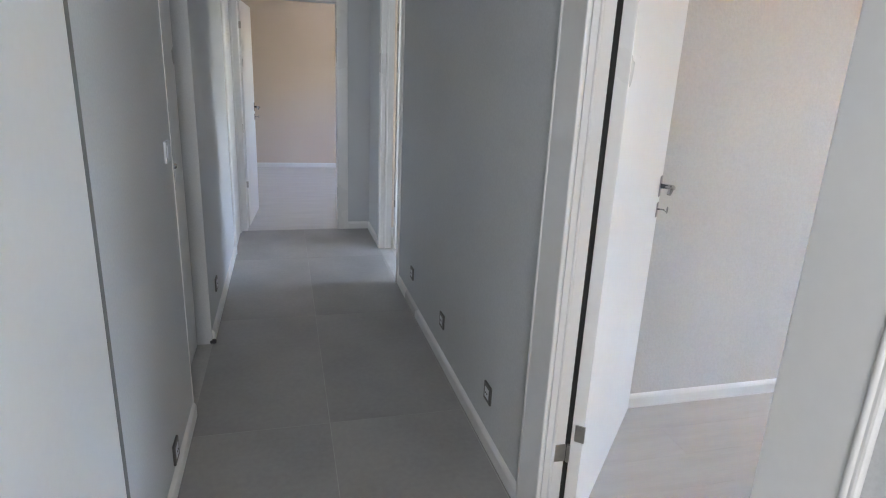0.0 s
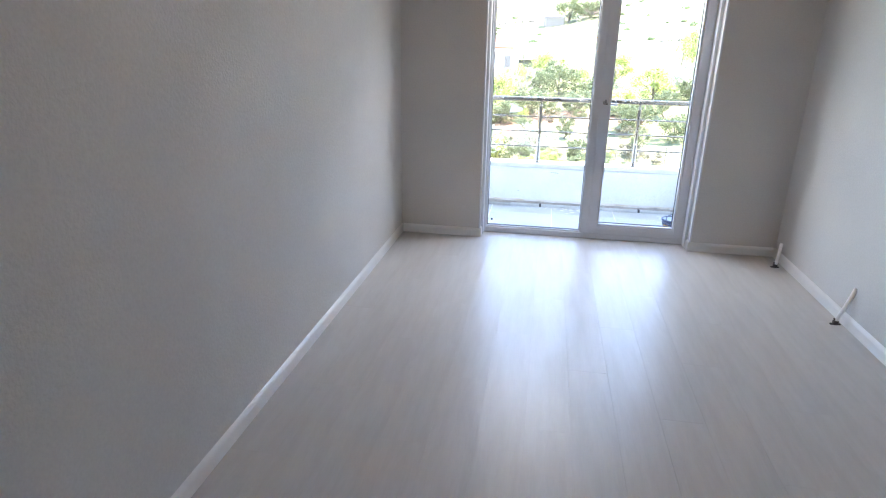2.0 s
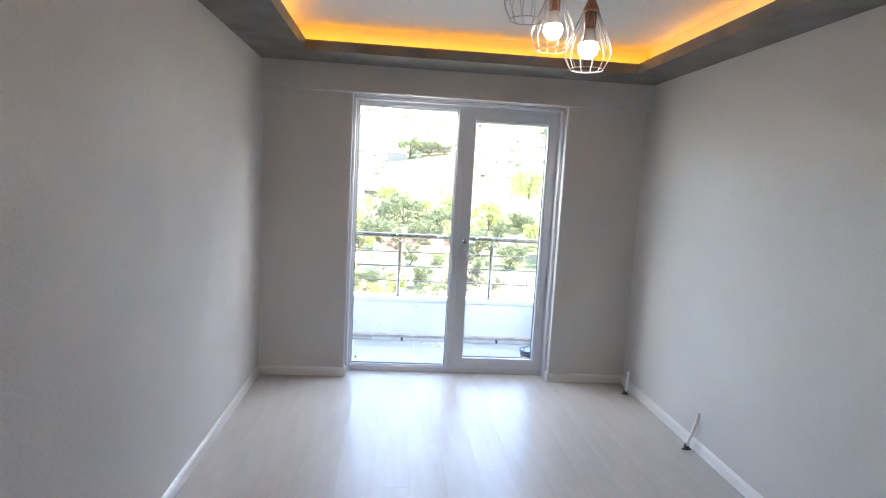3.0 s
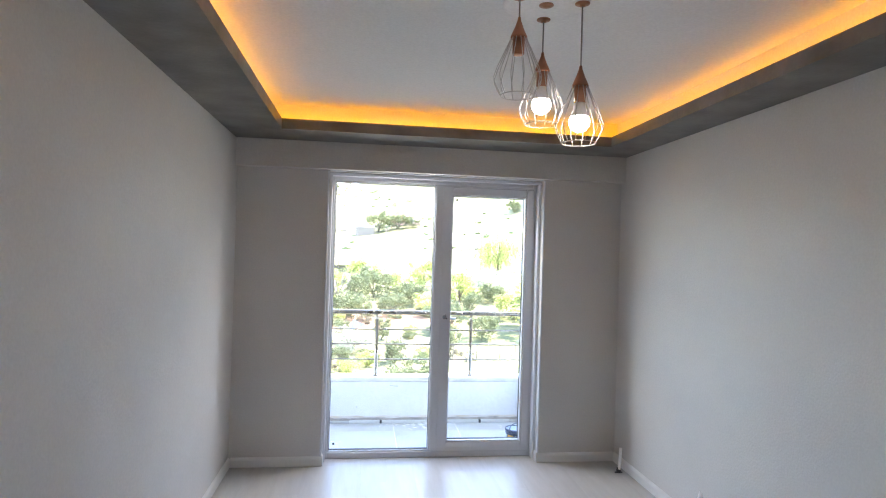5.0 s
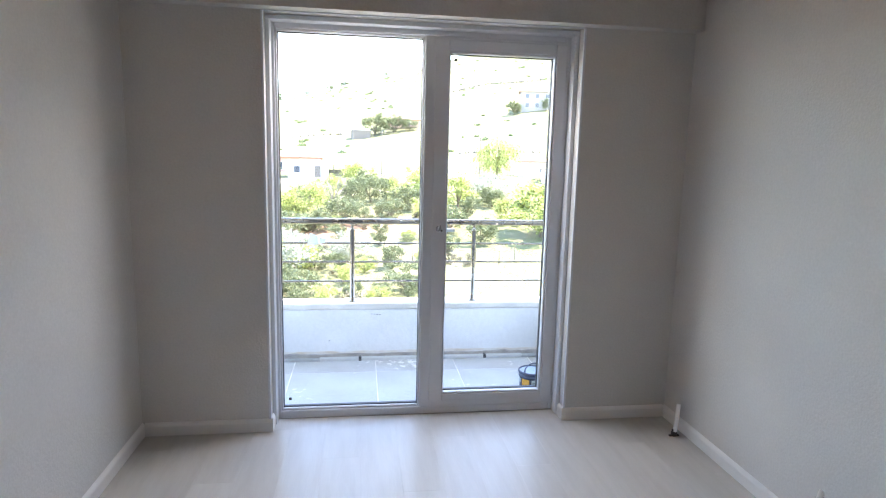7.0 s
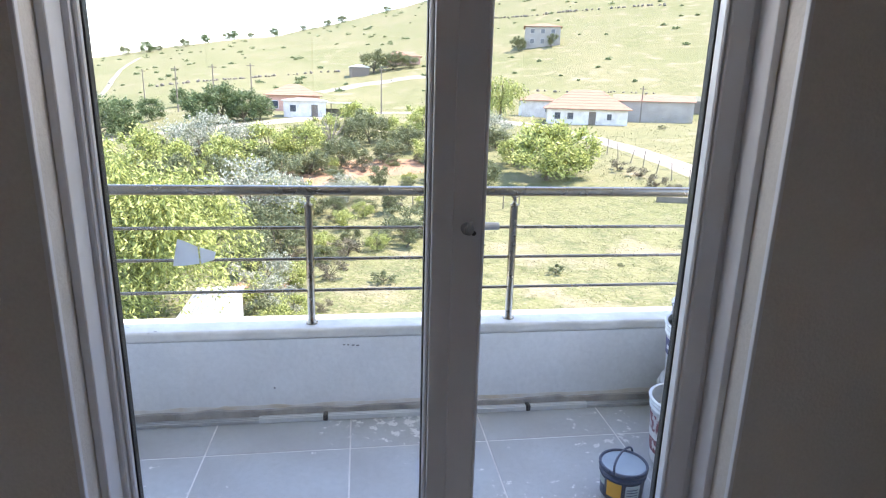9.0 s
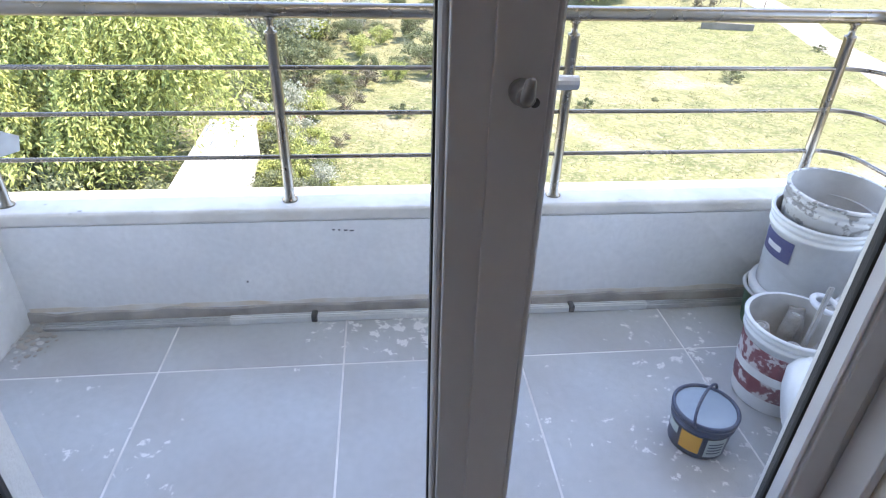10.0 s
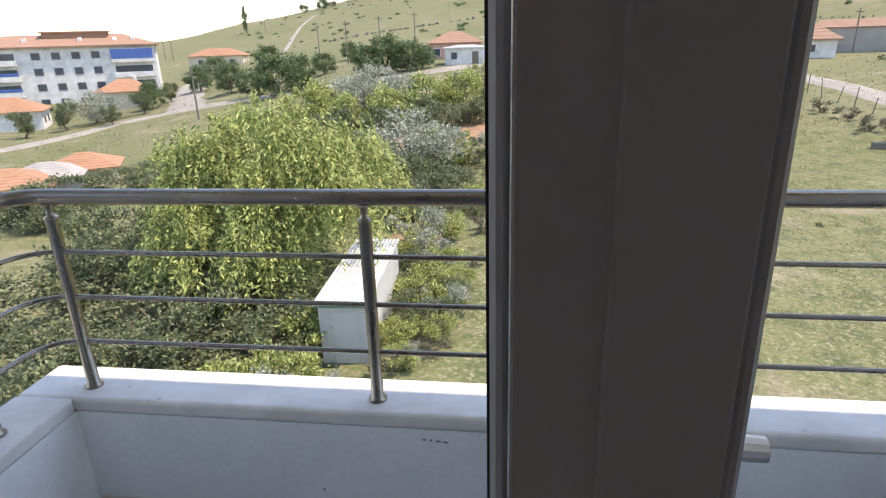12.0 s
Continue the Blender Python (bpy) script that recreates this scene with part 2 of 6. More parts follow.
def lathe(bm, profile, sides=24, at=(0, 0, 0), index=0):
    """Turns a profile of (radius, height) round the vertical through at."""
    at = Vector(at)
    rings = []
    for r, z in profile:
        if r < 1e-5:
            rings.append([bm.verts.new(at + Vector((0, 0, z)))])
        else:
            rings.append([bm.verts.new(at + Vector((r * math.cos(2 * math.pi * k / sides), r * math.sin(2 * math.pi * k / sides), z))) for k in range(sides)])
    for a, b in zip(rings, rings[1:]):
        for k in range(sides):
            q = (k + 1) % sides
            if len(a) == 1 and len(b) == 1:
                continue
            if len(a) == 1:
                f = bm.faces.new((a[0], b[q], b[k]))
            elif len(b) == 1:
                f = bm.faces.new((a[k], a[q], b[0]))
            else:
                f = bm.faces.new((a[k], a[q], b[q], b[k]))
            f.material_index = index
            f.smooth = True
    return bm


def thing(name, label, category, group="", at=None):
    ob = new(name)
    if at is not None:
        ob.matrix_world = at
    return tagged(ob, label, category, group)


def structure(name, bm, material, label="", category="", parent=None):
    ob = part(name, bm, material, parent)
    return tagged(ob, label, category, kind="structure")


# ---- the flat: measures ----
ROOM_X, ROOM_W, ROOM_BACK = 0.048, 3.030, -4.62
HALL_Y, HALL_LEFT, HALL_END, HALL_RIGHT = -4.72, -5.95, -3.5, 4.2
DOOR_L, DOOR_R, DOOR_H = 0.752, 1.562, 2.10
SIDE_L, SIDE_R, REC_L, REC_R = -2.77, -1.90, -0.98, -0.28
WIN_L, WIN_R, WIN_H, FACE, BEAM = 0.716, 2.393, 2.220, -0.085, -0.165
SOFFIT, CEIL, HALL_CEIL = 2.422, 2.605, 2.52
BALC_Z = -0.030

# ---- large structure ----
bm = bmesh.new()
box(bm, -0.15, ROOM_BACK, 0, ROOM_X, 0.25, 2.75)
structure("wall_west", bm, M["wallpaper"], "pale grey textured wallpaper on the long wall", "wall")
bm = bmesh.new()
box(bm, ROOM_W, ROOM_BACK, 0, ROOM_W + 0.15, 0.25, 2.75)
structure("wall_east", bm, M["wallpaper"], "pale grey textured wallpaper on the long wall", "wall")
bm = bmesh.new()
box(bm, ROOM_X, FACE, 0, WIN_L, 0.25, WIN_H + 0.004)
box(bm, WIN_R, FACE, 0, ROOM_W, 0.25, WIN_H + 0.004)
box(bm, ROOM_X, BEAM, WIN_H + 0.004, ROOM_W, 0.25, 2.75)
structure("wall_north", bm, M["wallpaper"], "grey wall round the balcony door with a shallow beam above", "wall")
# wall between the hall and the rooms
bm = bmesh.new()
for x0, x1 in ((HALL_END - 0.0, SIDE_L - 0.02), (SIDE_R + 0.02, DOOR_L - 0.02), (DOOR_R + 0.02, HALL_RIGHT)):
    box(bm, x0, HALL_Y, 0, x1, ROOM_BACK, 2.75)
for x0, x1 in ((SIDE_L - 0.02, SIDE_R + 0.02), (DOOR_L - 0.02, DOOR_R + 0.02)):
    box(bm, x0, HALL_Y, DOOR_H + 0.02, x1, ROOM_BACK, 2.75)
structure("wall_south", bm, M["hall_paint"], "grey painted hall wall with door openings", "wall")
bm = bmesh.new()
box(bm, HALL_END, -6.2, 0, REC_L - 0.02, HALL_LEFT, 2.75)
box(bm, REC_R + 0.02, -6.2, 0, HALL_RIGHT, HALL_LEFT, 2.75)
box(bm, REC_L - 0.02, -6.2, DOOR_H + 0.02, REC_R + 0.02, HALL_LEFT, 2.75)
box(bm, REC_L - 0.02, -6.2, 0, REC_R + 0.02, -6.11, DOOR_H + 0.02)
structure("wall_hall", bm, M["hall_paint"], "grey painted hall wall with a recessed door", "wall")
bm = bmesh.new()
box(bm, HALL_END - 0.15, -6.2, 0, HALL_END, -5.905, 2.75)
box(bm, HALL_END - 0.15, -5.01, 0, HALL_END, ROOM_BACK, 2.75)
box(bm, HALL_END - 0.15, -5.905, DOOR_H, HALL_END, -5.01, 2.75)
structure("wall_hall_end", bm, M["hall_paint"], "grey painted end wall of the hall with an open doorway", "wall")
bm = bmesh.new()
box(bm, HALL_RIGHT, -6.2, 0, HALL_RIGHT + 0.15, ROOM_BACK, 2.75)
structure("wall_hall_start", bm, M["hall_paint"], "plain wall closing the hall", "wall")

# room at the end of the hall
bm = bmesh.new()
box(bm, -7.55, -7.4, 0, -7.4, -3.4, 2.75)
box(bm, -7.4, -7.55, 0, HALL_END - 0.15, -7.4, 2.75)
box(bm, -7.4, -3.4, 0, -6.0, -3.25, 2.75)
box(bm, -5.3, -3.4, 0, HALL_END - 0.15, -3.25, 2.75)
box(bm, -6.0, -3.4, 0, -5.3, -3.25, 1.1)
box(bm, -6.0, -3.4, 2.0, -5.3, -3.25, 2.75)
box(bm, HALL_END - 0.15, -7.4, 0, HALL_END, -6.2, 2.75)
box(bm, HALL_END - 0.15, ROOM_BACK, 0, HALL_END, -2.05, 2.75)
M["warm_wall"] = surface("warm_wall", (0.66, 0.55, 0.45), (0.62, 0.51, 0.42), 1.2, 0.8, 0.3, 90.0)
structure("wall_end_room", bm, M["warm_wall"], "peach coloured walls of the room past the hall", "wall")
# room beside the hall, seen through its open doorway only as light
bm = bmesh.new()
box(bm, HALL_END, -2.2, 0, -2.3, -2.05, 2.75)
box(bm, -1.4, -2.2, 0, -0.15, -2.05, 2.75)
box(bm, -2.3, -2.2, 0, -1.4, -2.05, 1.0)
box(bm, -2.3, -2.2, 2.0, -1.4, -2.05, 2.75)
structure("wall_side_room", bm, M["hall_paint"], "plain walls of the room beside the hall", "wall")

# ceilings
bm = bmesh.new()
box(bm, ROOM_X, ROOM_BACK, CEIL, ROOM_W, BEAM, CEIL + 0.13)
structure("ceiling", bm, M["ceiling_white"], "white flat ceiling inside a dark tray", "ceiling")
TX0, TX1, TY0, TY1 = 0.412, 2.738, -4.06, -0.563
bm = bmesh.new()
for x0, y0, x1, y1 in ((ROOM_X, ROOM_BACK, TX0, BEAM), (TX1, ROOM_BACK, ROOM_W, BEAM), (TX0, TY1, TX1, BEAM), (TX0, ROOM_BACK, TX1, TY0)):
    box(bm, x0, y0, SOFFIT, x1, y1, SOFFIT + 0.012)
for x0, y0, x1, y1 in ((TX0, TY0, TX0 + 0.012, TY1), (TX1 - 0.012, TY0, TX1, TY1), (TX0, TY1 - 0.012, TX1, TY1), (TX0, TY0, TX1, TY0 + 0.012)):
    box(bm, x0, y0, SOFFIT - 0.002, x1, y1, SOFFIT + 0.068)
structure("ceiling_soffit", bm, M["soffit"], "dark grey brown dropped soffit round the ceiling", "ceiling soffit")
# white upstand behind the light strip
COVE = 0.075
bm = bmesh.new()
for x0, y0, x1, y1 in ((TX0 - COVE - 0.02, TY0 - COVE, TX0 - COVE, TY1 + COVE), (TX1 + COVE, TY0 - COVE, TX1 + COVE + 0.02, TY1 + COVE), (TX0 - COVE - 0.02, TY1 + COVE, TX1 + COVE + 0.02, TY1 + COVE + 0.02), (TX0 - COVE - 0.02, TY0 - COVE - 0.02, TX1 + COVE + 0.02, TY0 - COVE)):
    box(bm, x0, y0, SOFFIT + 0.012, x1, y1, CEIL)
structure("ceiling_cove", bm, M["ceiling_white"], "white upstand of the ceiling cove behind the light strip", "ceiling cove")
bm = bmesh.new()
box(bm, HALL_END, -6.2, HALL_CEIL, HALL_RIGHT, ROOM_BACK, HALL_CEIL + 0.2)
box(bm, -7.4, -7.4, 2.6, HALL_END, -3.4, 2.75)
box(bm, HALL_END, ROOM_BACK, 2.6, -0.15, -2.2, 2.75)
structure("ceiling_hall", bm, M["ceiling_white"], "plain white hall ceiling", "ceiling")

# floors: slabs, with planks and tiles laid on them at the end of the file
bm = bmesh.new()
box(bm, -0.15, ROOM_BACK, -0.2, ROOM_W + 0.15, 0.25, -0.010)
floor_room = structure("floor", bm, M["slab"], "pale grey oak laminate floor with a soft shine", "floor")
bm = bmesh.new()
box(bm, HALL_END, -6.2, -0.2, HALL_RIGHT, ROOM_BACK, -0.0008)
floor_hall = structure("floor_hall", bm, M["grout_grey"], "grey porcelain tile floor of the hall", "floor")
bm = bmesh.new()
box(bm, -7.4, -7.4, -0.2, HALL_END, -3.4, 0.002)
box(bm, HALL_END, ROOM_BACK, -0.2, -0.15, -2.2, 0.002)
structure("floor_end_room", bm, M["laminate"], "pale laminate floor of the room past the hall", "floor")
bm = bmesh.new()
box(bm, 0.02, 0.25, -0.2, 3.23, 1.335, BALC_Z - 0.0012)
floor_balcony = structure("floor_balcony", bm, M["grout"], "grey tiled balcony floor with plaster splashes", "floor")
# unseen slab added to keep sun off the balcony; its edge sets the coping's shadow
bm = bmesh.new()
box(bm, -3.0, 0.25, 2.62, 9.0, 1.495, 2.78)
structure("ceiling_balcony_unseen", bm, M["plaster_white"], "unseen slab above the balcony, added to shade it", "ceiling")
# storeys below, plain
bm = bmesh.new()
box(bm, -7.55, -7.55, -12.0, 4.35, 0.25, -0.2)
structure("building_base", bm, M["plaster_white"], "plain white rendered storeys below the flat", "building")

# parapet
P_IN, P_OUT, P_TOP = 1.174, 1.340, 0.403
bm = bmesh.new()
box(bm, 0.02, P_IN, -0.35, 3.23, P_OUT, P_TOP - 0.05)
box(bm, 0.02, 0.25, -0.35, 0.19, P_IN, P_TOP - 0.05)
box(bm, 3.06, 0.25, -0.35, 3.23, P_IN, P_TOP - 0.05)
parapet = structure("parapet", bm, M["plaster_white"], "white rendered balcony parapet with scuffs", "parapet")
bm = bmesh.new()
box(bm, -0.005, P_IN - 0.004, P_TOP - 0.05, 3.255, P_OUT + 0.02, P_TOP, 0.014, segments=3)
box(bm, -0.005, 0.25, P_TOP - 0.05, 0.194, P_IN - 0.004, P_TOP, 0.010, segments=3)
box(bm, 3.056, 0.25, P_TOP - 0.05, 3.255, P_IN - 0.004, P_TOP, 0.010, segments=3)
part("coping", bm, M["coping"], parapet, "pale stone coping")

# ---- balcony door and window ----
window = tagged(new("window_1"), "white plastic balcony door beside a fixed glass pane", "balcony door", kind="structure")
F0, F1, S0 = 0.062, 0.135, 0.057
GLY = 0.100


def member(name, x0, z0, x1, z1, y0, y1, parent, bevel=0.006):
    b = bmesh.new()
    box(b, x0, y0, z0, x1, y1, z1, bevel, segments=2)
    return part(name, b, M["upvc"], parent)


member("frame_jamb", WIN_L, 0.0, WIN_L + 0.036, WIN_H, F0, F1, window)
member("frame_jamb", WIN_R - 0.050, 0.0, WIN_R, WIN_H, F0, F1, window)
member("cover_strip", WIN_L, 0.0, WIN_L + 0.022, WIN_H - 0.024, -0.012, F0 - 0.001, window, 0.004)
member("cover_strip", WIN_R - 0.024, 0.0, WIN_R, WIN_H - 0.024, -0.012, F0 - 0.001, window, 0.004)
member("cover_strip", WIN_L, WIN_H - 0.024, WIN_R, WIN_H, -0.012, F0 - 0.001, window, 0.004)
member("frame_head", WIN_L + 0.036, WIN_H - 0.052, WIN_R - 0.050, WIN_H, F0, F1, window)
member("frame_sill", WIN_L + 0.036, 0.0, WIN_R - 0.050, 0.046, F0, F1, window)
member("mullion", 1.552, 0.046, 1.622, WIN_H - 0.052, F0, F1, window, 0.003)
# white plaster bead round the opening
bm = bmesh.new()
for x0, x1 in ((WIN_L - 0.010, WIN_L + 0.003), (WIN_R - 0.003, WIN_R + 0.010)):
    box(bm, x0, FACE - 0.004, 0.0, x1, FACE + 0.012, WIN_H, 0.002)
box(bm, WIN_L + 0.003, FACE - 0.004, WIN_H - 0.003, WIN_R - 0.003, FACE + 0.012, WIN_H + 0.003, 0.002)
structure("trim_window", bm, M["upvc"], "white corner bead round the balcony door opening", "trim")
# glazing beads and gaskets of the fixed pane
def pane(x0, z0, x1, z1, parent, depth):
    for a, b_, c, d in ((x0, z0, x0 + 0.012, z1), (x1 - 0.012, z0, x1, z1), (x0 + 0.012, z0, x1 - 0.012, z0 + 0.012), (x0 + 0.012, z1 - 0.012, x1 - 0.012, z1)):
        q = bmesh.new()
        box(q, a, depth, b_, c, GLY - 0.004, d, 0.004)
        part("glazing_bead", q, M["upvc"], parent)
    q = bmesh.new()
    for a, b_, c, d in ((x0, z0, x0 + 0.015, z1), (x1 - 0.015, z0, x1, z1), (x0 + 0.015, z0, x1 - 0.015, z0 + 0.015), (x0 + 0.015, z1 - 0.015, x1 - 0.015, z1)):
        box(q, a, GLY - 0.0035, b_, c, GLY + 0.028, d)
    part("gasket", q, M["gasket"], parent)
    q = bmesh.new()
    box(q, x0 + 0.004, GLY, z0 + 0.004, x1 - 0.004, GLY + 0.024, z1 - 0.004)
    g = part("pane", q, M["glass"], parent)
    g.visible_shadow = False
    return g


pane(0.751, 0.046, 1.552, WIN_H - 0.052, window, 0.075)
member("frame_sill", 1.622, 0.046, WIN_R - 0.036, 0.084, F0, F1, window, 0.002)
member("frame_head", 1.622, 2.152, WIN_R - 0.036, WIN_H - 0.052, F0, F1, window, 0.002)
member("frame_jamb", 2.349, 0.084, WIN_R - 0.036, 2.152, F0, F1, window, 0.002)
member("sash_stile", 1.606, 0.080, 1.680, 2.156, S0, 0.118, window, 0.002)
member("sash_stile", 2.292, 0.080, 2.356, 2.156, S0, 0.118, window)
member("sash_rail", 1.680, 0.080, 2.292, 0.121, S0, 0.118, window)
member("sash_rail", 1.680, 2.094, 2.292, 2.156, S0, 0.118, window)
pane(1.680, 0.121, 2.292, 2.094, window, 0.062)

# ---- balcony railing ----
railing = thing("railing", "stainless steel balcony railing with three round bars", "railing")
RAIL_Y = 1.243
XL, XR = 0.105, 3.145


def round_the_balcony(z, rad):
    """A bar that follows the parapet with rounded corners."""
    pts = [(XL, 0.26, z)]
    for k in range(7):
        a = math.pi - k * math.pi / 12
        pts.append((XL + rad + rad * math.cos(a), RAIL_Y - rad + rad * math.sin(a), z))
    for k in range(7):
        a = math.pi / 2 - k * math.pi / 12
        pts.append((XR - rad + rad * math.cos(a), RAIL_Y - rad + rad * math.sin(a), z))
    pts.append((XR, 0.26, z))
    return pts


bm = bmesh.new()
tube(bm, round_the_balcony(1.025, 0.10), 0.0225, 16)
part("handrail", bm, M["steel"], railing, "brushed steel handrail", True)
for z in (0.857, 0.713, 0.563):
    bm = bmesh.new()
    tube(bm, round_the_balcony(z, 0.11), 0.0075, 10)
    part("bar", bm, M["steel"], railing, smooth=True)
for x, y in ((0.213, RAIL_Y), (1.142, RAIL_Y), (2.080, RAIL_Y), (3.020, RAIL_Y), (XL, 0.98), (XL, 0.42), (XR, 0.98), (XR, 0.42)):
    bm = bmesh.new()
    lathe(bm, [(0.0, P_TOP), (0.027, P_TOP), (0.027, P_TOP + 0.006), (0.018, P_TOP + 0.012), (0.018, 0.955), (0.0195, 0.957), (0.0195, 0.965), (0.010, 0.968), (0.010, 0.994), (0.016, 0.998), (0.018, 1.006), (0.0, 1.008)], 16, (x, y, 0))
    part("post", bm, M["steel"], railing)

# ---- ground and hill: one sheet ----
RIDGE = [(-180, 0.2), (-60, 0.2), (-40, 0.3), (-31, 0.6), (-24.6, 1.9), (-18.3, 3.0), (-12, 4.2), (-7.2, 4.9), (2.5, 7.3), (9.7, 9.4), (18.3, 11.3), (26, 12.6), (45, 13.5), (70, 9.0), (110, 3.0), (180, 0.2)]


def smooth(a, b, v):
    v = min(max((v - a) / (b - a), 0), 1)
    return v * v * (3 - 2 * v)


def ridge(az):
    for (a, u), (b, v) in zip(RIDGE, RIDGE[1:]):
        if a <= az <= b:
            k = (az - a) / (b - a)
            return u + (v - u) * k
    return 0.2


def ground(x, y):
    """Height of the land: flat by the house, a gentle rise to the village road, then the hill."""
    dx, dy = x - 1.5, y + 0.5
    d, az = math.hypot(dx, dy), math.degrees(math.atan2(dx, dy))
    far = -10.0 + 8.2 * smooth(-42, -8, az) if az < 60 else -1.8
    z = -8.5 + (far + 8.5) * smooth(32, 112, d)
    if d > 115:
        top = 1.4 + 450 * math.tan(radians(ridge(az)))
        s = min((d - 115) / 335, 1)
        z += (top - far) * s ** 1.12
        if d > 450:
            z -= (top + 30) * smooth(450, 1600, d)
    n = noise.noise(Vector((x * 0.03, y * 0.03, 0))) * 1.2 * smooth(40, 200, d) + noise.noise(Vector((x * 0.15, y * 0.15, 3))) * 0.18 * smooth(8, 40, d)
    return z + n * (1 - smooth(420, 900, d))


def azd(az, d):
    """The point of the land d metres from the balcony towards az degrees (right of straight out)."""
    x, y = 1.5 + d * math.sin(radians(az)), -0.5 + d * math.cos(radians(az))
    return x, y, ground(x, y)


bm = bmesh.new()
radii = [0.0] + [6 * 1.052 ** k for k in range(88)] + [600, 750, 1000, 1500, 2500, 4000]
angles = [-180 + 4 * k for k in range(30)] + [-60 + 0.9 * k for k in range(134)] + [62 + 4 * k for k in range(30)]
angles = [a for a in angles if a < 179.5]
rings = []
for r in radii:
    rings.append([bm.verts.new(azd(a, r)) for a in angles] if r else None)
c = bm.verts.new(azd(0, 0.01))
for k in range(len(angles)):
    q = (k + 1) % len(angles)
    bm.faces.new((c, rings[1][q], rings[1][k]))
    for a, b in zip(rings[1:], rings[2:]):
        bm.faces.new((a[k], a[q], b[q], b[k]))
land = structure("ground", bm, M["grass"], "dry green and straw coloured meadow rising to a hill", "ground")
for f in land.data.polygons:
    f.use_smooth = True

# ---- doors, casings, skirting ----
def casing(name, x0, x1, y_wall, out, z1=DOOR_H, width=0.08, label="white lacquered door casing with a rounded edge"):
    """Trim on one face of a wall that runs along x; out: -1 or 1, the side it stands proud of."""
    root = tagged(new(name), label, "door casing", kind="structure")
    ya, yb = sorted((y_wall, y_wall + out * 0.016))
    for nm, a, b, c, d in (("casing_side", x0 - width, 0.0, x0, z1 + width), ("casing_side", x1, 0.0, x1 + width, z1 + width), ("casing_head", x0, z1, x1, z1 + width)):
        q = bmesh.new()
        box(q, a, ya, b, c, yb, d, 0.005, segments=2)
        part(nm, q, M["white_lacquer"], root)
        q = bmesh.new()
        edge = y_wall + out * 0.016
        if nm == "casing_side":
            xo = a + 0.016 if a < x0 - 0.01 else c - 0.016
            tube(q, [(xo, edge - out * 0.003, b + 0.001), (xo, edge - out * 0.003, d - 0.004)], 0.007, 10)
        else:
            tube(q, [(a, edge, d - 0.016), (c, edge, d - 0.016)], 0.009, 10)
        part("bead", q, M["white_lacquer"], root, smooth=True)
    return root


def lining(name, x0, x1, ya, yb, z1=DOOR_H):
    """Boards that line an opening through a wall along x, with a stop."""
    root = tagged(new(name), "white lacquered door lining", "door frame", kind="structure")
    for nm, a, b, c, d in (("jamb", x0 - 0.02, 0.0, x0, z1), ("jamb", x1, 0.0, x1 + 0.02, z1), ("head", x0 - 0.02, z1, x1 + 0.02, z1 + 0.02)):
        q = bmesh.new()
        box(q, a, ya + 0.001, b, c, yb - 0.001, d)
        part(nm, q, M["white_lacquer"], root)
    for a, c in ((x0, x0 + 0.012), (x1 - 0.012, x1)):
        q = bmesh.new()
        box(q, a, ya + 0.03, 0.0, c, yb - 0.05, z1, 0.003)
        part("door_stop", q, M["white_lacquer"], root)
    return root


def lever(parent, x, y, z, out, way):
    """A lever handle on a small plate; out: the side of the leaf, way: the side the lever points to."""
    h = part("door_handle", box(bmesh.new(), x - 0.018, y, z - 0.045, x + 0.018, y + out * 0.006, z + 0.045, 0.0025), M["chrome"], parent, "polished chrome lever handle")
    q = bmesh.new()
    tube(q, [(x, y + out * 0.004, z), (x, y + out * 0.044, z), (x + way * 0.006, y + out * 0.053, z), (x + way * 0.02, y + out * 0.056, z), (x + way * 0.065, y + out * 0.056, z + 0.002), (x + way * 0.095, y + out * 0.055, z - 0.003), (x + way * 0.104, y + out * 0.052, z - 0.014)], [0.010, 0.010, 0.010, 0.0095, 0.009, 0.010, 0.009], 12)
    part("lever", q, M["chrome"], h, smooth=True)
    e = part("key_plate", box(bmesh.new(), x - 0.016, y, z - 0.135, x + 0.016, y + out * 0.005, z - 0.070, 0.0025), M["chrome"], parent, "chrome keyhole plate with a key in it")
    q = bmesh.new()
    tube(q, [(x, y + out * 0.004, z - 0.10), (x, y + out * 0.032, z - 0.10)], 0.0032, 8)
    tube(q, [(x + 0.011 * math.cos(a), y + out * 0.044, z - 0.10 + 0.013 * math.sin(a)) for a in (k * math.pi / 6 for k in range(12))], 0.0024, 6, closed=True)
    tube(q, [(x, y + out * 0.030, z - 0.10), (x, y + out * 0.046, z - 0.112)], 0.0024, 6)
    part("key", q, M["chrome"], e, smooth=True)


def leaf(name, label, at, width, out=-1, height=DOOR_H - 0.012, with_hinges=True):
    """A flush door leaf hinged at its local origin, its hall face at y = -0.04."""
    root = tagged(new(name), label, "door", kind="structure")
    root.matrix_world = at
    q = bmesh.new()
    box(q, 0.003, -0.040, 0.008, width, 0.0, height, 0.0025, segments=2)
    part("leaf", q, M["white_lacquer"], root)
    lever(root, width - 0.045, -0.040, 1.108, -1, -1)
    if with_hinges:
        for z in (0.42, 1.87):
            q = bmesh.new()
            box(q, -0.0015, -0.044, z - 0.030, 0.0045, -0.012, z + 0.030, 0.001)
            part("hinge", q, M["nickel"], root, "satin nickel hinge")
    return root


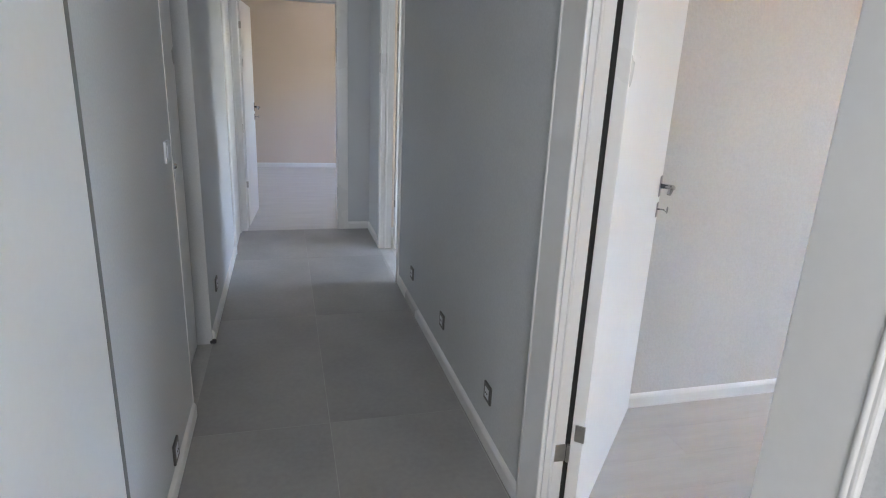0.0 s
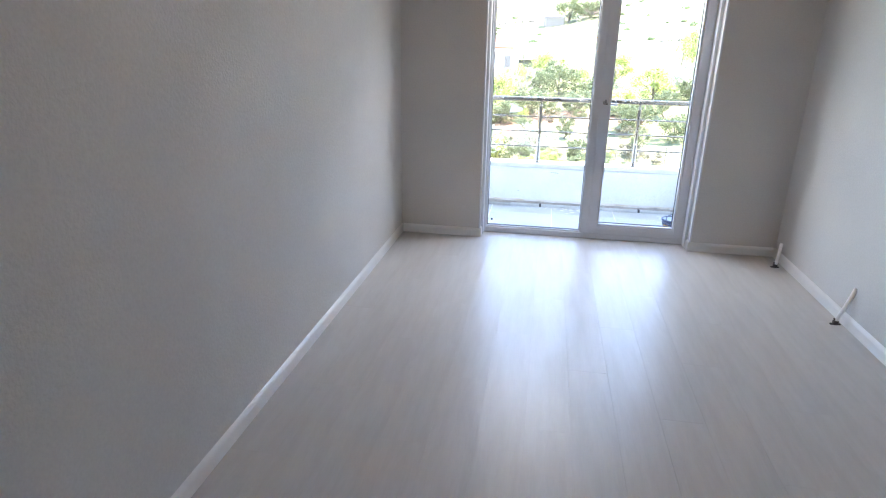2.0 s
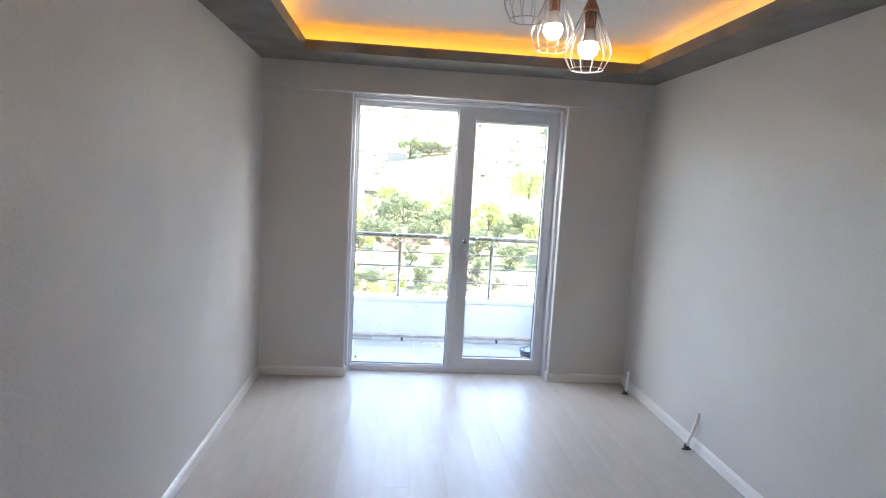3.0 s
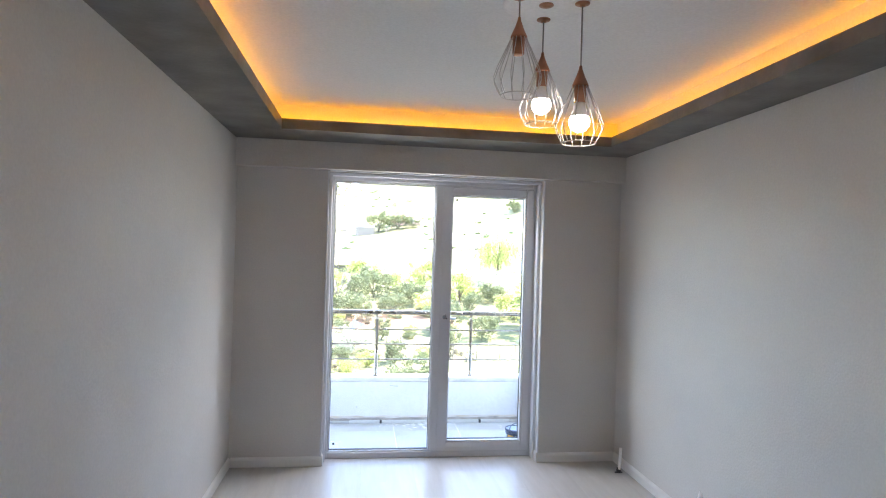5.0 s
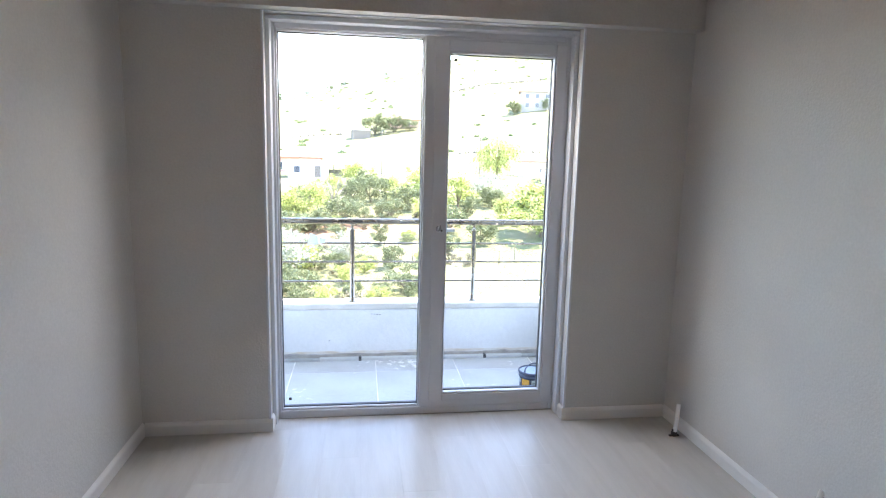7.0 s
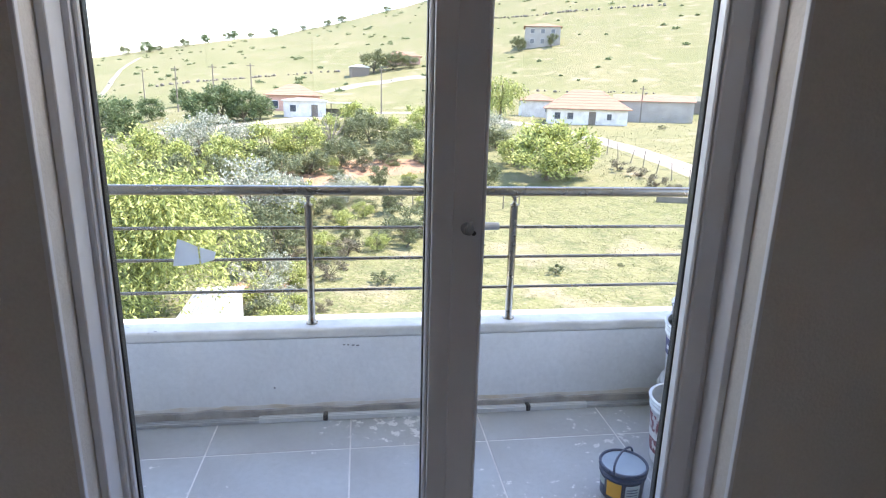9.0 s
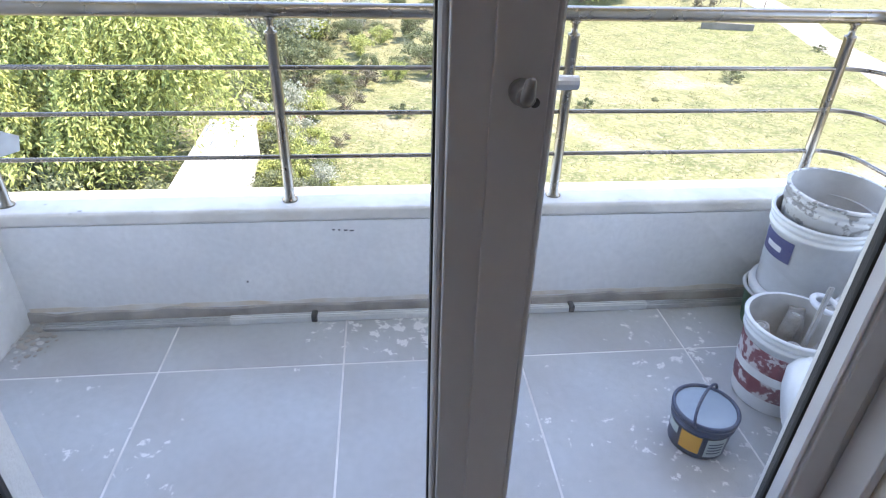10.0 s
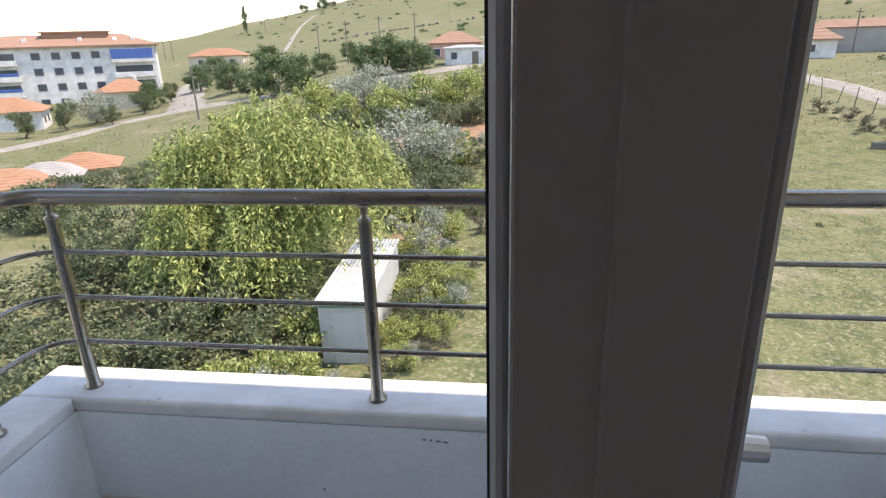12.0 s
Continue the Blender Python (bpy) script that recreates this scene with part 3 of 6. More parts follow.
# room door, swung wide open into the room
lining("door_frame_1", DOOR_L, DOOR_R, HALL_Y, ROOM_BACK - 0.030)
casing("trim_1", DOOR_L, DOOR_R, HALL_Y, -1, width=0.172)
leaf("door_1", "white flush door standing wide open into the room", pose(DOOR_L + 0.013, ROOM_BACK - 0.021, 0, 0, 0, 137.3), 0.975)
for z in (0.336, 1.81):
    bm = bmesh.new()
    box(bm, DOOR_L - 0.002, ROOM_BACK - 0.075, z - 0.032, DOOR_L + 0.004, ROOM_BACK - 0.028, z + 0.032, 0.001)
    tube(bm, [(DOOR_L + 0.008, ROOM_BACK - 0.022, z - 0.032), (DOOR_L + 0.008, ROOM_BACK - 0.022, z + 0.032)], 0.006, 10)
    tagged(part("hinge_plate", bm, M["nickel"]), "satin nickel hinge plate on the door jamb", "hinge", "jamb hinges")
# black strip painting the shade in the slot between the lining and the open leaf
bm = bmesh.new()
box(bm, DOOR_L - 0.020, ROOM_BACK - 0.0285, 0.004, DOOR_L + 0.001, ROOM_BACK - 0.013, DOOR_H - 0.004)
structure("gap_strip", bm, M["gasket"], "black strip standing in for the dark gap along the jamb", "door seal")

# side room, open
lining("door_frame_2", SIDE_L, SIDE_R, HALL_Y, ROOM_BACK)
casing("trim_3", SIDE_L, SIDE_R, HALL_Y, -1, width=0.06)
leaf("door_2", "white flush door standing open", pose(SIDE_L + 0.02, ROOM_BACK + 0.012, 0, 0, 0, 96), 0.70)
# end room, open
root = tagged(new("trim_4"), "white lacquered door casing", "door casing", kind="structure")
for nm, a, b, c, d in (("casing_side", -5.965, 0.0, -5.885, DOOR_H + 0.08), ("casing_side", -5.03, 0.0, -4.93, DOOR_H + 0.08), ("casing_head", -5.885, DOOR_H, -5.03, DOOR_H + 0.08)):
    bm = bmesh.new()
    box(bm, HALL_END, a, b, HALL_END + 0.016, c, d, 0.005, segments=2)
    part(nm, bm, M["white_lacquer"], root)
for a, c in ((-5.905, -5.885), (-5.03, -5.01)):
    bm = bmesh.new()
    box(bm, HALL_END - 0.149, a, 0.0, HALL_END - 0.001, c, DOOR_H)
    part("jamb", bm, M["white_lacquer"], root)
bm = bmesh.new()
box(bm, HALL_END - 0.02, -5.888, 0.93, HALL_END - 0.004, -5.882, 1.01, 0.001)
part("strike_plate", bm, M["nickel"], root, "satin nickel strike plate")
leaf("door_3", "white flush door swung open against the wall", pose(HALL_END - 0.16, -5.91, 0, 0, 0, 176) , 0.80)
# closed doors in the opposite wall
# pale strip on the recess corner: its edge highlight put in as a white piece
bm = bmesh.new()
box(bm, REC_R + 0.018, HALL_LEFT - 0.001, 0.0, REC_R + 0.032, HALL_LEFT + 0.003, 2.4, 0.001)
structure("edge_highlight", bm, M["white_lacquer"], "pale strip painted as the edge highlight of the hall recess", "trim")
bm = bmesh.new()
box(bm, REC_L - 0.045, HALL_LEFT - 0.012, 0.001, REC_L - 0.012, HALL_LEFT + 0.022, 0.022, 0.006)
tagged(part("door_stop", bm, M["dark_plastic"]), "small dark rubber door stop on the tiles", "door stop")
leaf("door_4", "white flush door, closed, set back in its frame", pose(REC_L + 0.004, -6.066, 0, 0, 0, 0) @ Matrix.Diagonal((1, -1, 1, 1)), 0.69, with_hinges=False)
casing("trim_6", -3.42, -2.80, HALL_LEFT, 1)
bm = bmesh.new()
box(bm, -3.42, HALL_LEFT - 0.002, 0.01, -2.80, HALL_LEFT + 0.004, DOOR_H)
structure("door_5", bm, M["white_lacquer"], "white flush door, closed", "door")
bm = bmesh.new()
box(bm, 0.820, HALL_LEFT, 0.0, 1.72, HALL_LEFT + 0.004, 2.2, 0.001)
structure("door_6", bm, M["white_lacquer"], "white flush door, closed, with a dark gap at its edge", "door")
bm = bmesh.new()
box(bm, 0.795, HALL_LEFT, 0.0, 0.819, HALL_LEFT + 0.005, 2.2)
structure("door_gap", bm, M["joint_grey"], "dark joint along the closed door", "door seal")


def skirting(name, a, b, normal, h=0.072, t=0.014):
    """A white skirting board from a to b on the floor; normal: the side of the wall it stands on."""
    a, b, n = Vector((*a, 0)), Vector((*b, 0)), Vector((*normal, 0))
    prof = [(0, 0.0), (t, 0.0), (t, h * 0.72), (t * 0.72, h * 0.86), (t * 0.35, h * 0.95), (0, h)]
    q = bmesh.new()
    ends = [[q.verts.new(p + n * o + Vector((0, 0, z + 0.001))) for o, z in prof] for p in (a, b)]
    for k in range(len(prof)):
        j = (k + 1) % len(prof)
        q.faces.new((ends[0][k], ends[0][j], ends[1][j], ends[1][k]))
    q.faces.new(ends[0][::-1])
    q.faces.new(ends[1])
    bmesh.ops.recalc_face_normals(q, faces=q.faces)
    return structure(name, q, M["white_lacquer"], "white skirting board", "skirting board")


skirting("baseboard", (ROOM_X, ROOM_BACK + 0.016), (ROOM_X, FACE), (1, 0))
skirting("baseboard", (ROOM_W, ROOM_BACK + 0.016), (ROOM_W, FACE), (-1, 0))
skirting("baseboard", (ROOM_X + 0.014, FACE), (WIN_L + 0.014, FACE), (0, -1))
skirting("baseboard", (WIN_R - 0.014, FACE), (ROOM_W - 0.014, FACE), (0, -1))
skirting("baseboard", (WIN_L, FACE), (WIN_L, 0.062), (1, 0))
skirting("baseboard", (WIN_R, FACE), (WIN_R, 0.062), (-1, 0))
skirting("baseboard", (ROOM_X + 0.014, ROOM_BACK), (DOOR_L - 0.08, ROOM_BACK), (0, 1))
skirting("baseboard", (DOOR_R + 0.08, ROOM_BACK), (ROOM_W - 0.014, ROOM_BACK), (0, 1))
skirting("baseboard", (SIDE_R + 0.06, HALL_Y), (DOOR_L - 0.172, HALL_Y), (0, -1))
skirting("baseboard", (DOOR_R + 0.172, HALL_Y), (HALL_RIGHT, HALL_Y), (0, -1))
skirting("baseboard", (HALL_END, HALL_Y), (SIDE_L - 0.06, HALL_Y), (0, -1))
skirting("baseboard", (HALL_END, -4.93), (HALL_END, HALL_Y - 0.014), (1, 0))
skirting("baseboard", (-2.72, HALL_LEFT), (REC_L - 0.05, HALL_LEFT), (0, 1))
skirting("baseboard", (REC_R + 0.03, HALL_LEFT), (0.80, HALL_LEFT), (0, 1))
skirting("baseboard", (1.73, HALL_LEFT), (HALL_RIGHT, HALL_LEFT), (0, 1))
skirting("baseboard", (-7.4, -7.4), (-7.4, -3.4), (1, 0))


def outlet(x, y, z, out, label="dark grey power outlet with a pale centre on the hall wall"):
    root = thing("power_outlet", label, "power outlet", "hall outlets")
    a, b = sorted((y, y + out * 0.009))
    q = bmesh.new()
    box(q, x - 0.041, a, z - 0.041, x + 0.041, b, z + 0.041, 0.003, segments=2)
    part("frame", q, M["outlet_grey"], root)
    a, b = sorted((y + out * 0.006, y + out * 0.0105))
    q = bmesh.new()
    box(q, x - 0.024, a, z - 0.024, x + 0.024, b, z + 0.024, 0.002)
    part("insert", q, M["upvc"], root)
    q = bmesh.new()
    tube(q, [(x - 0.008, y + out * 0.008, z), (x - 0.008, y + out * 0.012, z)], 0.004, 8)
    tube(q, [(x + 0.008, y + out * 0.008, z), (x + 0.008, y + out * 0.012, z)], 0.004, 8)
    part("contact", q, M["gasket"], root)


M["outlet_grey"] = surface("outlet_grey", (0.12, 0.115, 0.11), (0.09, 0.088, 0.085), 6.0, 0.4, 0.0)
for x in (0.197, -0.573, -1.368):
    outlet(x, HALL_Y, 0.246, -1)
outlet(0.20, HALL_LEFT, 0.135, 1)
outlet(-1.33, HALL_LEFT, 0.246, 1)
sw = thing("light_switch", "white light switch on the hall wall", "light switch")
bm = bmesh.new()
box(bm, -0.18, HALL_LEFT, 1.16, -0.10, HALL_LEFT + 0.009, 1.24, 0.003, segments=2)
part("frame", bm, M["upvc"], sw)
bm = bmesh.new()
box(bm, -0.165, HALL_LEFT + 0.008, 1.175, -0.115, HALL_LEFT + 0.013, 1.225, 0.003)
part("rocker", bm, M["upvc"], sw)

# ---- daylight of the side and end rooms in their window openings, and two added fill lamps ----
def area_lamp(name, at, w, h, power, colour=(0.86, 0.93, 1.0), spread=180):
    d = bpy.data.lights.new(name, "AREA")
    d.spread = radians(spread)
    d.shape, d.size, d.size_y, d.energy, d.color = "RECTANGLE", w, h, power, colour
    ob = new(name, d)
    ob.matrix_world = at
    return ob


# added lamp that boosts the room's skylight, in the head of the balcony door's opening
area_lamp("fill_balcony_door", look(((WIN_L + WIN_R) / 2, 0.195, WIN_H - 0.012), ((WIN_L + WIN_R) / 2, -0.85, WIN_H - 1.0)), WIN_R - WIN_L - 0.5, 0.06, DOOR_FILL, (0.93, 0.96, 1.0), 130)
area_lamp("daylight_end_room", look((-5.65, -3.30, 1.55), (-5.65, -6.0, 1.2)), 0.66, 0.86, END_LIGHT, (1.0, 0.86, 0.72))
area_lamp("daylight_side_room", look((-1.85, -2.10, 1.5), (-1.85, -5.0, 1.0)), 0.85, 0.95, SIDE_LIGHT)
# unseen fill lamp at the closed hall wall, added to brighten the hall
area_lamp("fill_hall", look((HALL_RIGHT - 0.02, -5.62, 1.35), (0.0, -5.10, 1.0)), 0.55, 1.9, HALL_FILL)

# ---- cove lighting ----
M["led"] = glow("led_orange", (1.0, 0.41, 0.002), LED)
led = thing("led_strip", "orange glowing light strip hidden in the ceiling cove", "light strip")
for x0, y0, x1, y1 in ((TX0 - 0.003, TY0, TX0 - 0.0005, TY1), (TX1 + 0.0005, TY0, TX1 + 0.003, TY1), (TX0, TY1 + 0.0005, TX1, TY1 + 0.003), (TX0, TY0 - 0.003, TX1, TY0 - 0.0005)):
    bm = bmesh.new()
    box(bm, x0, y0, SOFFIT + 0.016, x1, y1, SOFFIT + 0.052)
    part("led_tape", bm, M["led"], led)

# ---- pendant lamp ----
M["copper"] = surface("copper_paint", (0.42, 0.20, 0.12), (0.36, 0.17, 0.10), 8.0, 0.4, 0.02, metal=0.25)
M["wire_white"] = surface("wire_white", (0.58, 0.57, 0.56), (0.50, 0.49, 0.48), 10.0, 0.4, 0.0)
M["cord"] = surface("cord_grey", (0.30, 0.28, 0.26), (0.25, 0.23, 0.22), 30.0, 0.7, 0.0)
M["bulb"] = glow("bulb_glow", (1.0, 0.96, 0.91), BULB)
M["bulb_off"] = surface("bulb_white", (0.8, 0.8, 0.78), (0.76, 0.76, 0.74), 6.0, 0.3, 0.0)
lamp = thing("pendant_lamp", "white round canopy with three wire cage pendants, two lit, one empty", "pendant lamp")
LX, LY, LZ = 1.560, -2.73, 2.448
bm = bmesh.new()
lathe(bm, [(0, LZ), (0.132, LZ), (0.140, LZ + 0.003), (0.143, LZ + 0.010), (0.143, LZ + 0.034), (0.138, LZ + 0.040), (0, LZ + 0.040)], 40, (LX, LY, 0))
part("canopy", bm, M["ceiling_white"], lamp, "white painted disc")
bm = bmesh.new()
lathe(bm, [(0, LZ + 0.04), (0.007, LZ + 0.04), (0.007, CEIL - 0.03), (0.035, CEIL - 0.022), (0.048, CEIL - 0.006), (0.048, CEIL), (0, CEIL)], 20, (LX, LY, 0))
part("stem", bm, M["wire_white"], lamp)
bm = bmesh.new()
lathe(bm, [(0, LZ - 0.008), (0.010, LZ - 0.008), (0.012, LZ - 0.004), (0.024, LZ - 0.002), (0.024, LZ + 0.001), (0, LZ + 0.001)], 16, (LX, LY, 0))
part("knob", bm, M["copper"], lamp)


def shade(x, y, tip, lit):
    """One pendant: rosette, cord, copper cap and socket, bulb, cage of bent wires. tip: height of the cap's tip."""
    q = bmesh.new()
    lathe(q, [(0, LZ - 0.010), (0.008, LZ - 0.010), (0.009, LZ - 0.004), (0.024, LZ - 0.002), (0.024, LZ + 0.001), (0, LZ + 0.001)], 16, (x, y, 0))
    part("rosette", q, M["copper"], lamp)
    q = bmesh.new()
    tube(q, [(x, y, tip - 0.005), (x, y, LZ)], 0.0025, 8)
    part("cord", q, M["cord"], lamp, smooth=True)
    q = bmesh.new()
    lathe(q, [(0, tip), (0.004, tip), (0.006, tip - 0.012), (0.014, tip - 0.035), (0.026, tip - 0.062), (0.027, tip - 0.068), (0.024, tip - 0.070), (0, tip - 0.070)], 20, (x, y, 0))
    part("cap", q, M["copper"], lamp, "copper coloured cone cap")
    q = bmesh.new()
    lathe(q, [(0, tip - 0.07), (0.019, tip - 0.07), (0.019, tip - 0.118), (0.017, tip - 0.121), (0, tip - 0.121)], 18, (x, y, 0))
    part("socket", q, M["copper"], lamp, "copper coloured lamp socket")
    cage = None
    nw = 12
    for k in range(nw):
        a = 2 * math.pi * k / nw
        prof = [(0.023, tip - 0.064), (0.034, tip - 0.090), (0.052, tip - 0.130), (0.068, tip - 0.165), (0.0775, tip - 0.195), (0.0765, tip - 0.208), (0.066, tip - 0.230), (0.0535, tip - 0.252)]
        q = bmesh.new()
        tube(q, [(x + r * math.cos(a), y + r * math.sin(a), z) for r, z in prof], 0.0014, 6)
        if cage is None:
            for r, z in ((0.0535, tip - 0.252), (0.023, tip - 0.066)):
                tube(q, [(x + r * math.cos(b), y + r * math.sin(b), z) for b in (2 * math.pi * j / 24 for j in range(24))], 0.0017, 6, closed=True)
            cage = part("cage", q, M["wire_white"], lamp, "white wire cage", True)
        else:
            part("wire", q, M["wire_white"], cage, smooth=True)
    if not lit:
        return
    zb = tip - 0.183
    q = bmesh.new()
    lathe(q, [(0.0, zb - 0.034)] + [(0.034 * math.sin(u), zb - 0.034 * math.cos(u)) for u in (math.pi * k / 10 for k in range(1, 7))] + [(0.030, zb + 0.016), (0.0, zb + 0.016)], 20, (x, y, 0))
    globe = part("bulb", q, M["bulb"], lamp, "glowing white bulb")
    q = bmesh.new()
    lathe(q, [(0.0, zb + 0.0165), (0.030, zb + 0.0165), (0.024, zb + 0.030), (0.019, zb + 0.046), (0.016, zb + 0.063), (0, zb + 0.064)], 20, (x, y, 0))
    part("neck", q, M["bulb_off"], globe, "opaque white bulb neck")


shade(1.670, -2.766, 2.245, True)
shade(1.587, -2.613, 2.333, True)
shade(1.460, -2.770, 2.385, False)

# ---- loose cable ends at the skirting ----
M["cable_white"] = surface("cable_white", (0.93, 0.93, 0.93), (0.88, 0.88, 0.88), 9.0, 0.4, 0.0)
def cable_end(x, y, h, lean):
    root = thing("cable_end", "white cable ends with a black clip rising at the skirting", "cable", "cable ends")
    q = bmesh.new()
    tube(q, [(x, y, 0.004), (x + 0.004, y - 0.004, 0.05), (x + 0.008 + lean * 0.4, y - 0.006, 0.12), (x + 0.010 + lean, y - 0.008, h)], 0.0115, 10)
    part("white_cable", q, M["cable_white"], root, smooth=True)
    q = bmesh.new()
    box(q, x - 0.014, y - 0.016, 0.001, x + 0.014, y + 0.012, 0.03, 0.005)
    box(q, x - 0.030, y - 0.010, 0.001, x + 0.03, y + 0.006, 0.010, 0.003)
    tube(q, [(x - 0.004, y, 0.028), (x - 0.012, y - 0.004, 0.04)], 0.006, 6)
    part("clip", q, M["dark_plastic"], root, "black cable clip")


cable_end(2.951, -0.346, 0.19, 0.0)
cable_end(2.972, -1.300, 0.24, 0.05)

# ---- handle of the balcony door ----
hd = part("handle", lathe(bmesh.new(), [(0, -0.008), (0.0165, -0.008), (0.0165, 0.003), (0.015, 0.006), (0.012, 0.009), (0.011, 0.018), (0.012, 0.021), (0.0125, 0.024), (0.011, 0.026), (0, 0.0265)], 20), M["handle_grey"], window, "grey lever handle with a lock")
hd.matrix_world = Matrix.Translation((1.643, S0 - 0.008, 1.116)) @ Matrix.Rotation(radians(90), 4, "X")
bm = bmesh.new()
tube(bm, [(0.0, -0.004, 0.024), (0.001, 0.005, 0.028), (0.002, 0.011, 0.029), (0.002, 0.016, 0.029), (0.003, 0.021, 0.028), (0.003, 0.024, 0.026)], [0.008, 0.009, 0.008, 0.0075, 0.007, 0.005], 14)
part("lever", bm, M["handle_grey"], hd, smooth=True)
bm = bmesh.new()
lathe(bm, [(0, 0.0305), (0.0065, 0.0305), (0.0065, 0.0320), (0, 0.0325)], 14, (0.015, -0.010, -0.022))
part("lock", bm, M["dark_plastic"], hd, "black lock cylinder")
bm = bmesh.new()
box(bm, 1.655, 0.118, 1.060, 1.690, 0.130, 1.160, 0.005, segments=2)
tube(bm, [(1.672, 0.128, 1.094), (1.672, 0.160, 1.094), (1.676, 0.176, 1.094), (1.690, 0.184, 1.094), (1.720, 0.187, 1.094), (1.756, 0.186, 1.094)], [0.010, 0.010, 0.011, 0.0115, 0.0115, 0.0105], 12)
part("outer_handle", bm, M["upvc"], window, "white outer pull handle")
# torn film left on the fixed pane
M["film"] = leaf_material("film", (0.92, 0.94, 0.96), (0.88, 0.90, 0.93))
M["film"].node_tree.nodes["Mix Shader"].inputs["Fac"].default_value = 0.75
bm = bmesh.new()
outline = [(0.906, 1.012), (0.921, 1.082), (0.935, 1.078), (0.968, 1.062), (0.9695, 1.018), (0.94, 1.014)]
for off, pts in ((0.0, outline), (0.0, [(0.9725, 1.061), (1.011, 1.048), (1.006, 1.028), (0.974, 1.018)])):
    f = bm.faces.new([bm.verts.new((x, GLY - 0.0006, z)) for x, z in pts])
    r = bmesh.ops.extrude_face_region(bm, geom=[f])
    bmesh.ops.translate(bm, verts=[v for v in r["geom"] if isinstance(v, bmesh.types.BMVert)], vec=(0, -0.0008, 0))
tagged(part("protective_film", bm, M["film"]), "torn scrap of pale protective film on the glass", "film scrap")
# small round stickers on the panes
for x, z in ((0.80, 0.105), (1.725, 2.055)):
    bm = bmesh.new()
    box(bm, x - 0.008, GLY - 0.0012, z - 0.008, x + 0.008, GLY - 0.0004, z + 0.008)
    tagged(part("sticker", bm, M["dark_plastic"]), "small dark square sticker on the glass", "sticker", "pane stickers")

# ---- balcony clutter ----
M["aluminium"] = surface("aluminium", (0.50, 0.51, 0.52), (0.40, 0.41, 0.42), 9.0, 0.45, 0.05, metal=0.7)
M["pvc_grey"] = surface("pvc_grey", (0.62, 0.63, 0.63), (0.54, 0.55, 0.55), 8.0, 0.5, 0.03)
M["mortar"] = surface("mortar", (0.50, 0.46, 0.42), (0.27, 0.25, 0.235), 7.0, 0.9, 0.5, 40.0)
M["pail_white"] = surface("pail_white", (0.74, 0.75, 0.76), (0.60, 0.60, 0.60), 7.0, 0.5, 0.15, 30.0)
M["pail_inside"] = surface("pail_inside", (0.55, 0.54, 0.52), (0.36, 0.34, 0.32), 8.0, 0.7, 0.3, 30.0)
M["pail_caked"] = tile_stone("pail_caked", (0.70, 0.71, 0.72), (0.56, 0.55, 0.54), 0.7, (0.17, 0.16, 0.155), 0.25)
M["label_worn"] = tile_stone("label_worn", (0.22, 0.055, 0.075), (0.17, 0.05, 0.065), 0.6, (0.66, 0.66, 0.66), 0.15)
M["tub_dark"] = surface("tub_dark", (0.045, 0.065, 0.120), (0.035, 0.048, 0.085), 5.0, 0.4, 0.05)
M["tub_lid"] = surface("tub_lid", (0.27, 0.34, 0.41), (0.20, 0.27, 0.34), 6.0, 0.38, 0.05)
M["label_orange"] = surface("label_orange", (0.72, 0.36, 0.04), (0.66, 0.32, 0.04), 9.0, 0.5, 0.0)
M["label_pale"] = surface("label_pale", (0.50, 0.55, 0.52), (0.42, 0.48, 0.45), 12.0, 0.5, 0.0)
M["label_blue"] = surface("label_blue", (0.045, 0.05, 0.14), (0.07, 0.075, 0.17), 14.0, 0.55, 0.1)
M["green_plastic"] = surface("green_plastic", (0.05, 0.16, 0.08), (0.04, 0.12, 0.06), 8.0, 0.5, 0.0)
M["pencil"] = surface("pencil", (0.10, 0.10, 0.11), (0.14, 0.14, 0.15), 30.0, 0.9, 0.0)

# dirty mortar joint at the parapet's foot
bm = bmesh.new()
n = 60
prev = None
for k in range(n + 1):
    x = 0.19 + (3.06 - 0.19) * k / n
    h = 0.034 + 0.014 * noise.noise(Vector((x * 5, 0, 0))) + 0.008 * noise.noise(Vector((x * 19, 3, 0)))
    t = 0.006 + 0.003 * noise.noise(Vector((x * 9, 7, 0)))
    ring = [bm.verts.new((x, P_IN + 0.002, BALC_Z - 0.005)), bm.verts.new((x, P_IN - t - 0.004, BALC_Z - 0.005)), bm.verts.new((x, P_IN - t, BALC_Z + h)), bm.verts.new((x, P_IN + 0.002, BALC_Z + h + 0.008))]
    if prev:
        for j in range(3):
            bm.faces.new((prev[j], ring[j], ring[j + 1], prev[j + 1]))
    prev = ring
structure("mortar_band", bm, M["mortar"], "rough dirty mortar joint along the parapet", "trim")
# tan water line above the mortar
M["water_line"] = surface("water_line", (0.66, 0.56, 0.44), (0.76, 0.74, 0.71), 9.0, 0.9, 0.2, 40.0)
bm = bmesh.new()
prev = None
for k in range(91):
    x = 0.20 + (3.05 - 0.20) * k / 90
    z0 = BALC_Z + 0.040
    z1 = BALC_Z + 0.058 + 0.010 * noise.noise(Vector((x * 6, 11, 0))) + 0.006 * noise.noise(Vector((x * 25, 5, 0)))
    ring = [bm.verts.new((x, P_IN - 0.0008, z0)), bm.verts.new((x, P_IN - 0.0008, z1)), bm.verts.new((x, P_IN + 0.001, z1 + 0.002))]
    if prev:
        for j in range(2):
            bm.faces.new((prev[j], ring[j], ring[j + 1], prev[j + 1]))
    prev = ring
part("stain", bm, M["water_line"], parapet, "tan water stain above the mortar joint")
